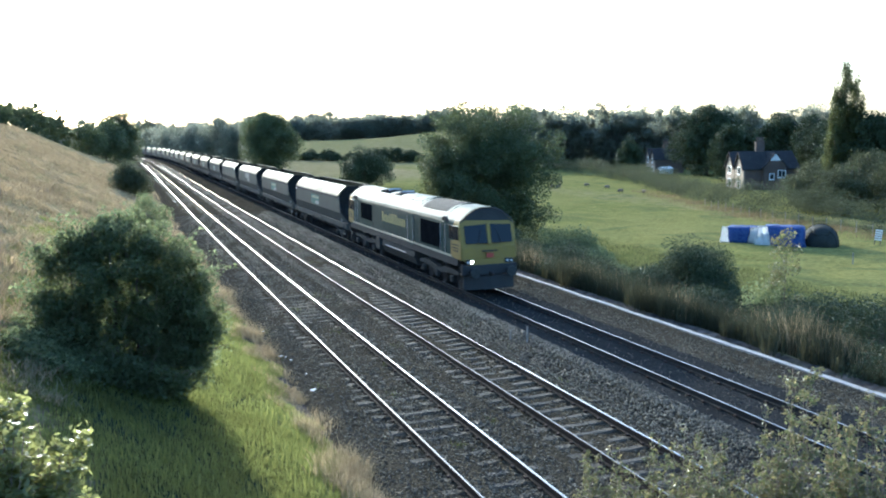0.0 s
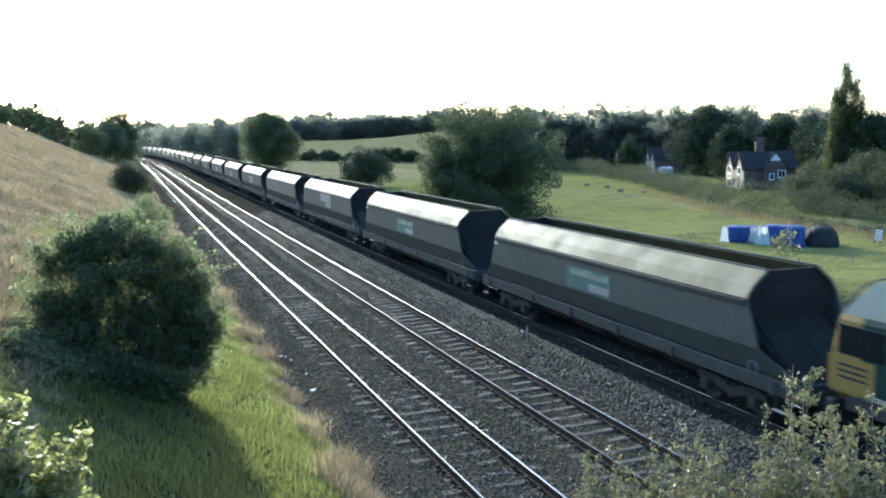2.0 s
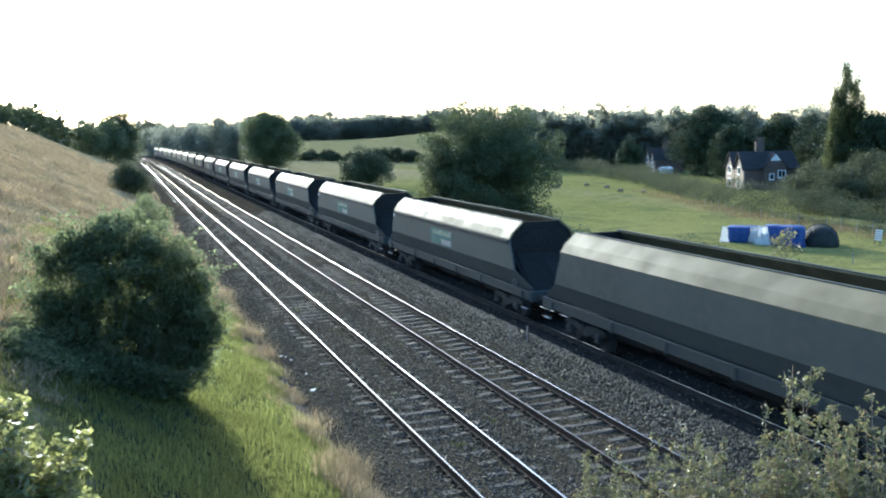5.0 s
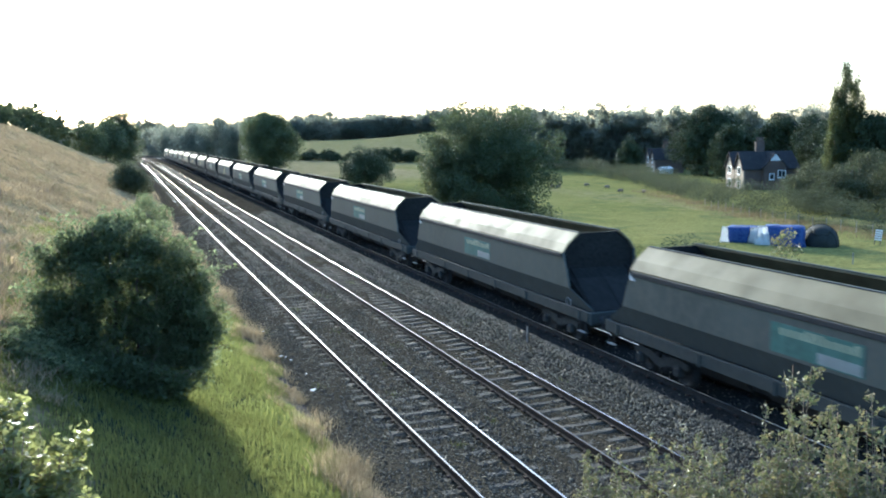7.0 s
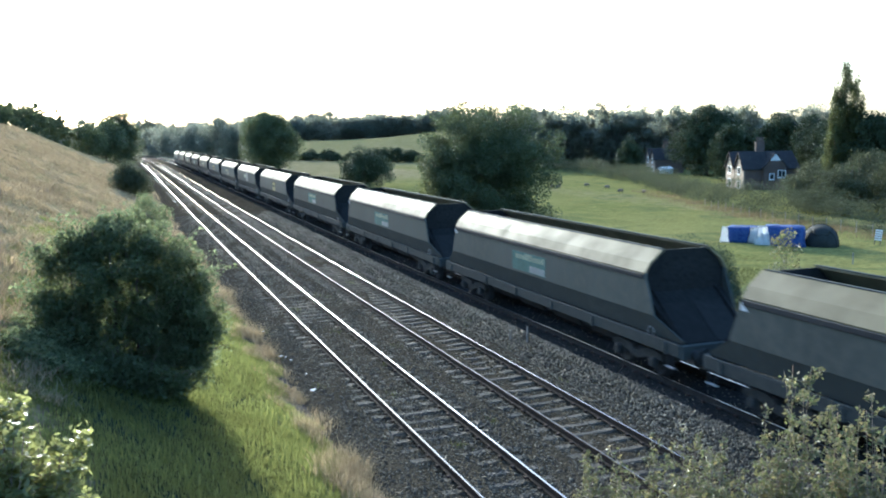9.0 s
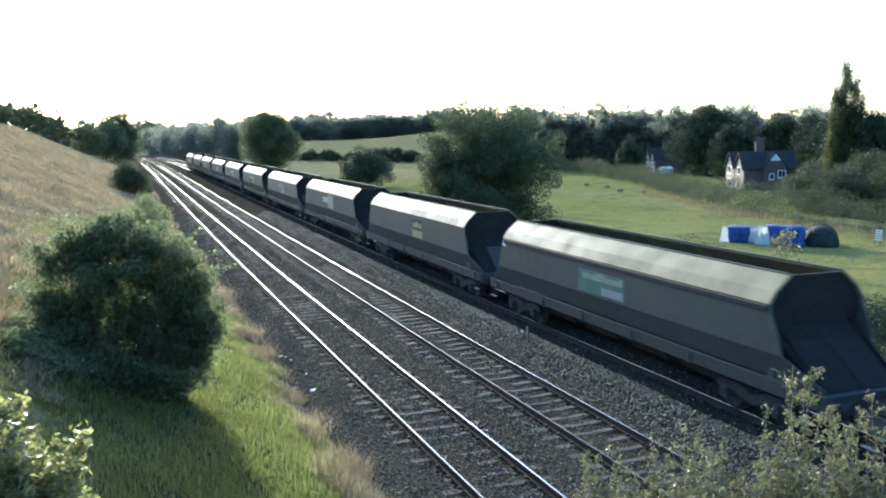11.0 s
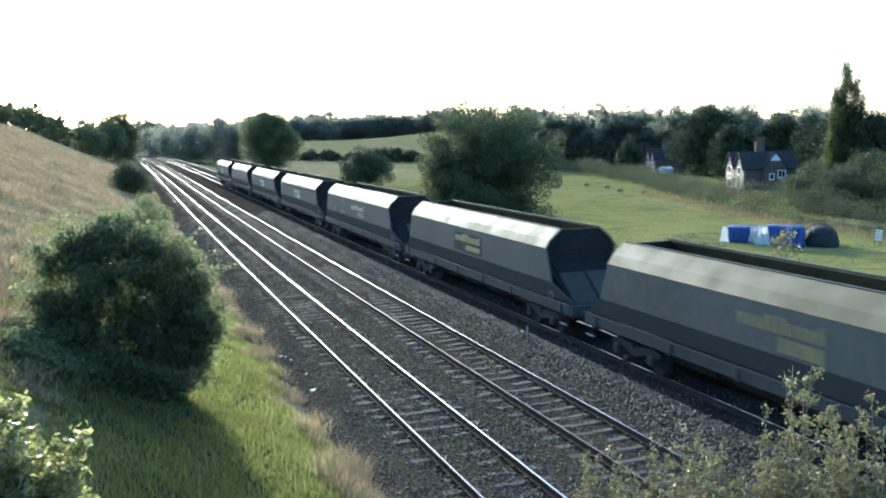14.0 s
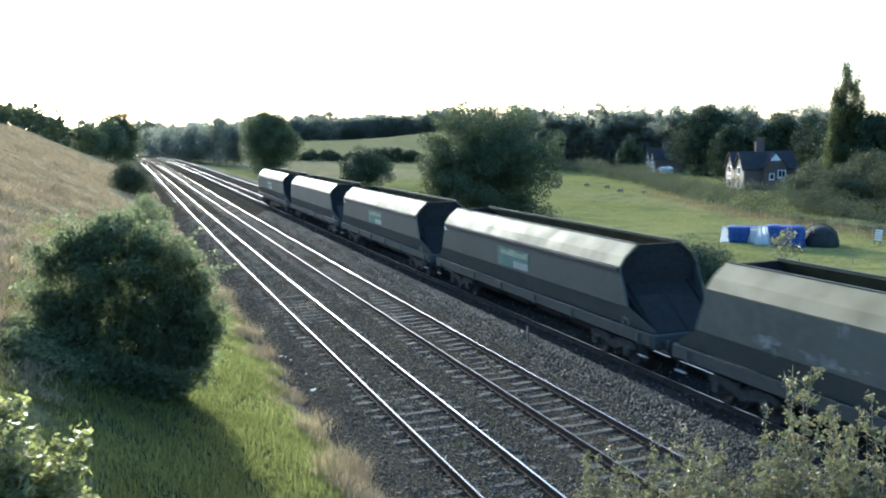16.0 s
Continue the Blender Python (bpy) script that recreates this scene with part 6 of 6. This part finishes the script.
    part("floor", box((0, 0, 1.62), (2.3, 15.0, 0.12)), M_INSIDE, t)
    part("centre_sill", box((0, 0, 1.15), (0.6, 18.2, 0.3), 0.02), M_BLACK, t)
    hop = [(1.15, 1.55), (0.55, 0.55), (-0.55, 0.55), (-1.15, 1.55)]
    part("hopper_bottom", loft([[(x, y, z) for x, z in hop] for y in (-4.9, 4.9)]), M_BLACK, t)
    return t


def side_panel(t, y0, y1, z0, z1, mat, name, label, lift=0.0):
    """A painted panel on both sides of a wagon."""
    for sx in (-1, 1):
        a, b = (y0, y1) if sx < 0 else (-y1, -y0)
        part(name, box((sx * (1.394 + lift), (a + b) / 2, (z0 + z1) / 2), (0.008, b - a, z1 - z0), 0.002), mat, t, label)


def bars(t, y0, y1, z0, z1, n, mat, label, lift=0.006):
    w = (y1 - y0) / n
    for k in range(n):
        tall = (z1 - z0) * (1.0 if k in (0, 5, 6, 7) else 0.75)
        side_panel(t, y0 + w * k, y0 + w * (k + 0.8), z0, z0 + tall, mat, "lettering_bar", label, lift)


def stain(t, y0, y1, z0, z1, seed):
    """Chalky run-down stains: many thin flecks that thin out towards the edges."""
    rng = random.Random(seed)
    bm = bmesh.new()
    for _ in range(46):
        y, z = rng.gauss((y0 + y1) / 2, (y1 - y0) / 4), rng.gauss((z0 + z1) / 2, (z1 - z0) / 4)
        add_box(bm, (-1.396, y, z), (0.006, rng.uniform(0.015, 0.06), rng.uniform(0.03, 0.14)), 0.0, Matrix.Rotation(rng.gauss(0.35, 0.25), 4, "X"))
    part("chalk_stain", bm, M_PATCH, t, "pale chalky run-down stain")


# style and markings of the twenty wagons, from the locomotive back
MARKS = ("teal", "teal", "bare", "blank", "teal", "teal", "teal", "teal", "teal", "teal", "teal", "yellow", "bare", "yellow", "yellow_board", "faded", "teal", "teal", "blank", "teal")
TEXT = {"teal": "grimy grey coal hopper with faded teal side panel", "bare": "grimy grey coal hopper with bare pale side patches", "blank": "grimy plain grey open coal hopper wagon",
        "yellow": "grey coal hopper with yellow lettering bars", "yellow_board": "grey coal hopper with black board and yellow lettering", "faded": "grey coal hopper with stained sides and faded lettering"}


def build_train():
    loco = build_loco()
    base = {style: build_wagon(style) for style in ("railed", "plain", "twin")}
    spare = dict(base)
    wagons = []
    for i, mark in enumerate(MARKS):
        style = "railed" if mark == "teal" else ("twin" if i in (2, 3, 13, 14, 18) else "plain")
        if spare.get(style):
            w = spare.pop(style)
            made = w
        else:
            made = copy_thing(base[style], Matrix())
        wagons.append(made)
    # markings go on after the copies are made
    for i, (t, mark) in enumerate(zip(wagons, MARKS)):
        tagged(t, TEXT[mark])
        if mark == "teal":
            side_panel(t, -1.25, 1.55, 2.02, 2.72, M_TEAL, "side_panel", "faded teal panel")
            bars(t, -1.15, 1.3, 2.46, 2.68, 12, M_CREAMY, "cream lettering bar")
            side_panel(t, -1.2, 0.05, 2.05, 2.29, M_CREAM, "text_block", "cream text block", 0.006)
        elif mark == "bare":
            side_panel(t, -0.25, 1.42, 2.38, 2.97 if i == 2 else 2.76, M_PATCH if i == 2 else M_CREAMY, "bare_patch", "bare pale patch")
            side_panel(t, -1.95, -0.25, 2.05, 2.99, M_PATCH, "bare_patch", "bare pale patch", 0.004)
        elif mark == "yellow":
            if i == 11:
                side_panel(t, -1.95, -0.35, 2.44, 2.86, M_BLACK, "side_panel", "black board")
                bars(t, -1.88, -0.42, 2.48, 2.78, 12, M_LETTER, "yellow lettering bar")
                side_panel(t, -1.92, -0.36, 2.00, 2.34, M_LETTER, "text_block", "yellow text block", 0.006)
            else:
                bars(t, -1.5, 1.48, 2.46, 2.84, 12, M_FADED, "faded yellow lettering bar")
                side_panel(t, -1.53, -0.04, 2.04, 2.37, M_FADED, "text_block", "faded yellow text block", 0.006)
        elif mark == "yellow_board":
            side_panel(t, -1.7, 1.5, 2.05, 2.85, M_BLACK, "side_panel", "black board")
            bars(t, -1.5, 1.4, 2.48, 2.80, 12, M_LETTER, "yellow lettering bar")
            side_panel(t, -1.5, 0.1, 2.14, 2.36, M_LETTER, "text_block", "yellow text block", 0.006)
        elif mark == "faded":
            bars(t, -2.2, 0.87, 2.46, 2.76, 12, M_CREAMY, "faded lettering bar")
            side_panel(t, -2.24, -0.75, 2.08, 2.36, M_FADED, "text_block", "faded yellow block", 0.006)
            stain(t, 4.8, 5.7, 2.0, 2.32, 1)
            stain(t, 2.7, 4.1, 1.98, 2.24, 2)
            stain(t, 2.85, 3.05, 2.8, 3.05, 3)
    return loco, wagons


LOCO, WAGONS = build_train()

# small stakes beside the loop
M_STAKE = surf("pale_stake", (0.24, 0.22, 0.19), (0.18, 0.165, 0.14), 0.8, 0, 3, 20, 0.2)
for off, s, h in ((13.15, 29.2, 0.42), (13.35, 28.2, 0.62)):
    p = line_at(off, s, bed_z(off))
    st = thing("marker_stake", Matrix.Translation(p), "short pale marker stake in the ballast", "stake", "lineside stakes")
    part("stake", box((0, 0, h / 2 - 0.05), (0.05, 0.05, h), 0.006), M_STAKE, st)


# ---- what moves ----
def run(t):
    """Metres travelled by the train after t seconds."""
    knots, speeds = (0.0, 4.0, 8.0, 12.0, 16.0), (21.09, 21.44, 22.08, 22.23, 21.95)
    total = 0.0
    for t0, t1, v0, v1 in zip(knots, knots[1:], speeds, speeds[1:]):
        d = min(max(t - t0, 0.0), t1 - t0)
        total += v0 * d + (v1 - v0) / (t1 - t0) * d * d / 2
    return total


def riding(centre, half, t):
    """The pose of a vehicle whose bogies stand half a wheelbase before and behind its centre."""
    s = centre - run(t)
    a, b = line_at(TRACKS[2], s - half), line_at(TRACKS[2], s + half)
    d = (b - a).normalized()
    yaw = math.atan2(-d.x, d.y)
    pitch = math.asin(d.z)
    return Matrix.Translation((a + b) / 2) @ Matrix.Rotation(yaw, 4, "Z") @ Matrix.Rotation(pitch, 4, "X")


LOCO_START = 47.12
FIRST_WAGON = 67.64
WAGON_PITCH = 19.534


def motions():
    times = [0.5 * i for i in range(33)]
    walk(LOCO, [(t, riding(LOCO_START, 6.55, t)) for t in times])
    for i, w in enumerate(WAGONS):
        walk(w, [(t, riding(FIRST_WAGON + WAGON_PITCH * i, 6.6, t)) for t in times])


motions()
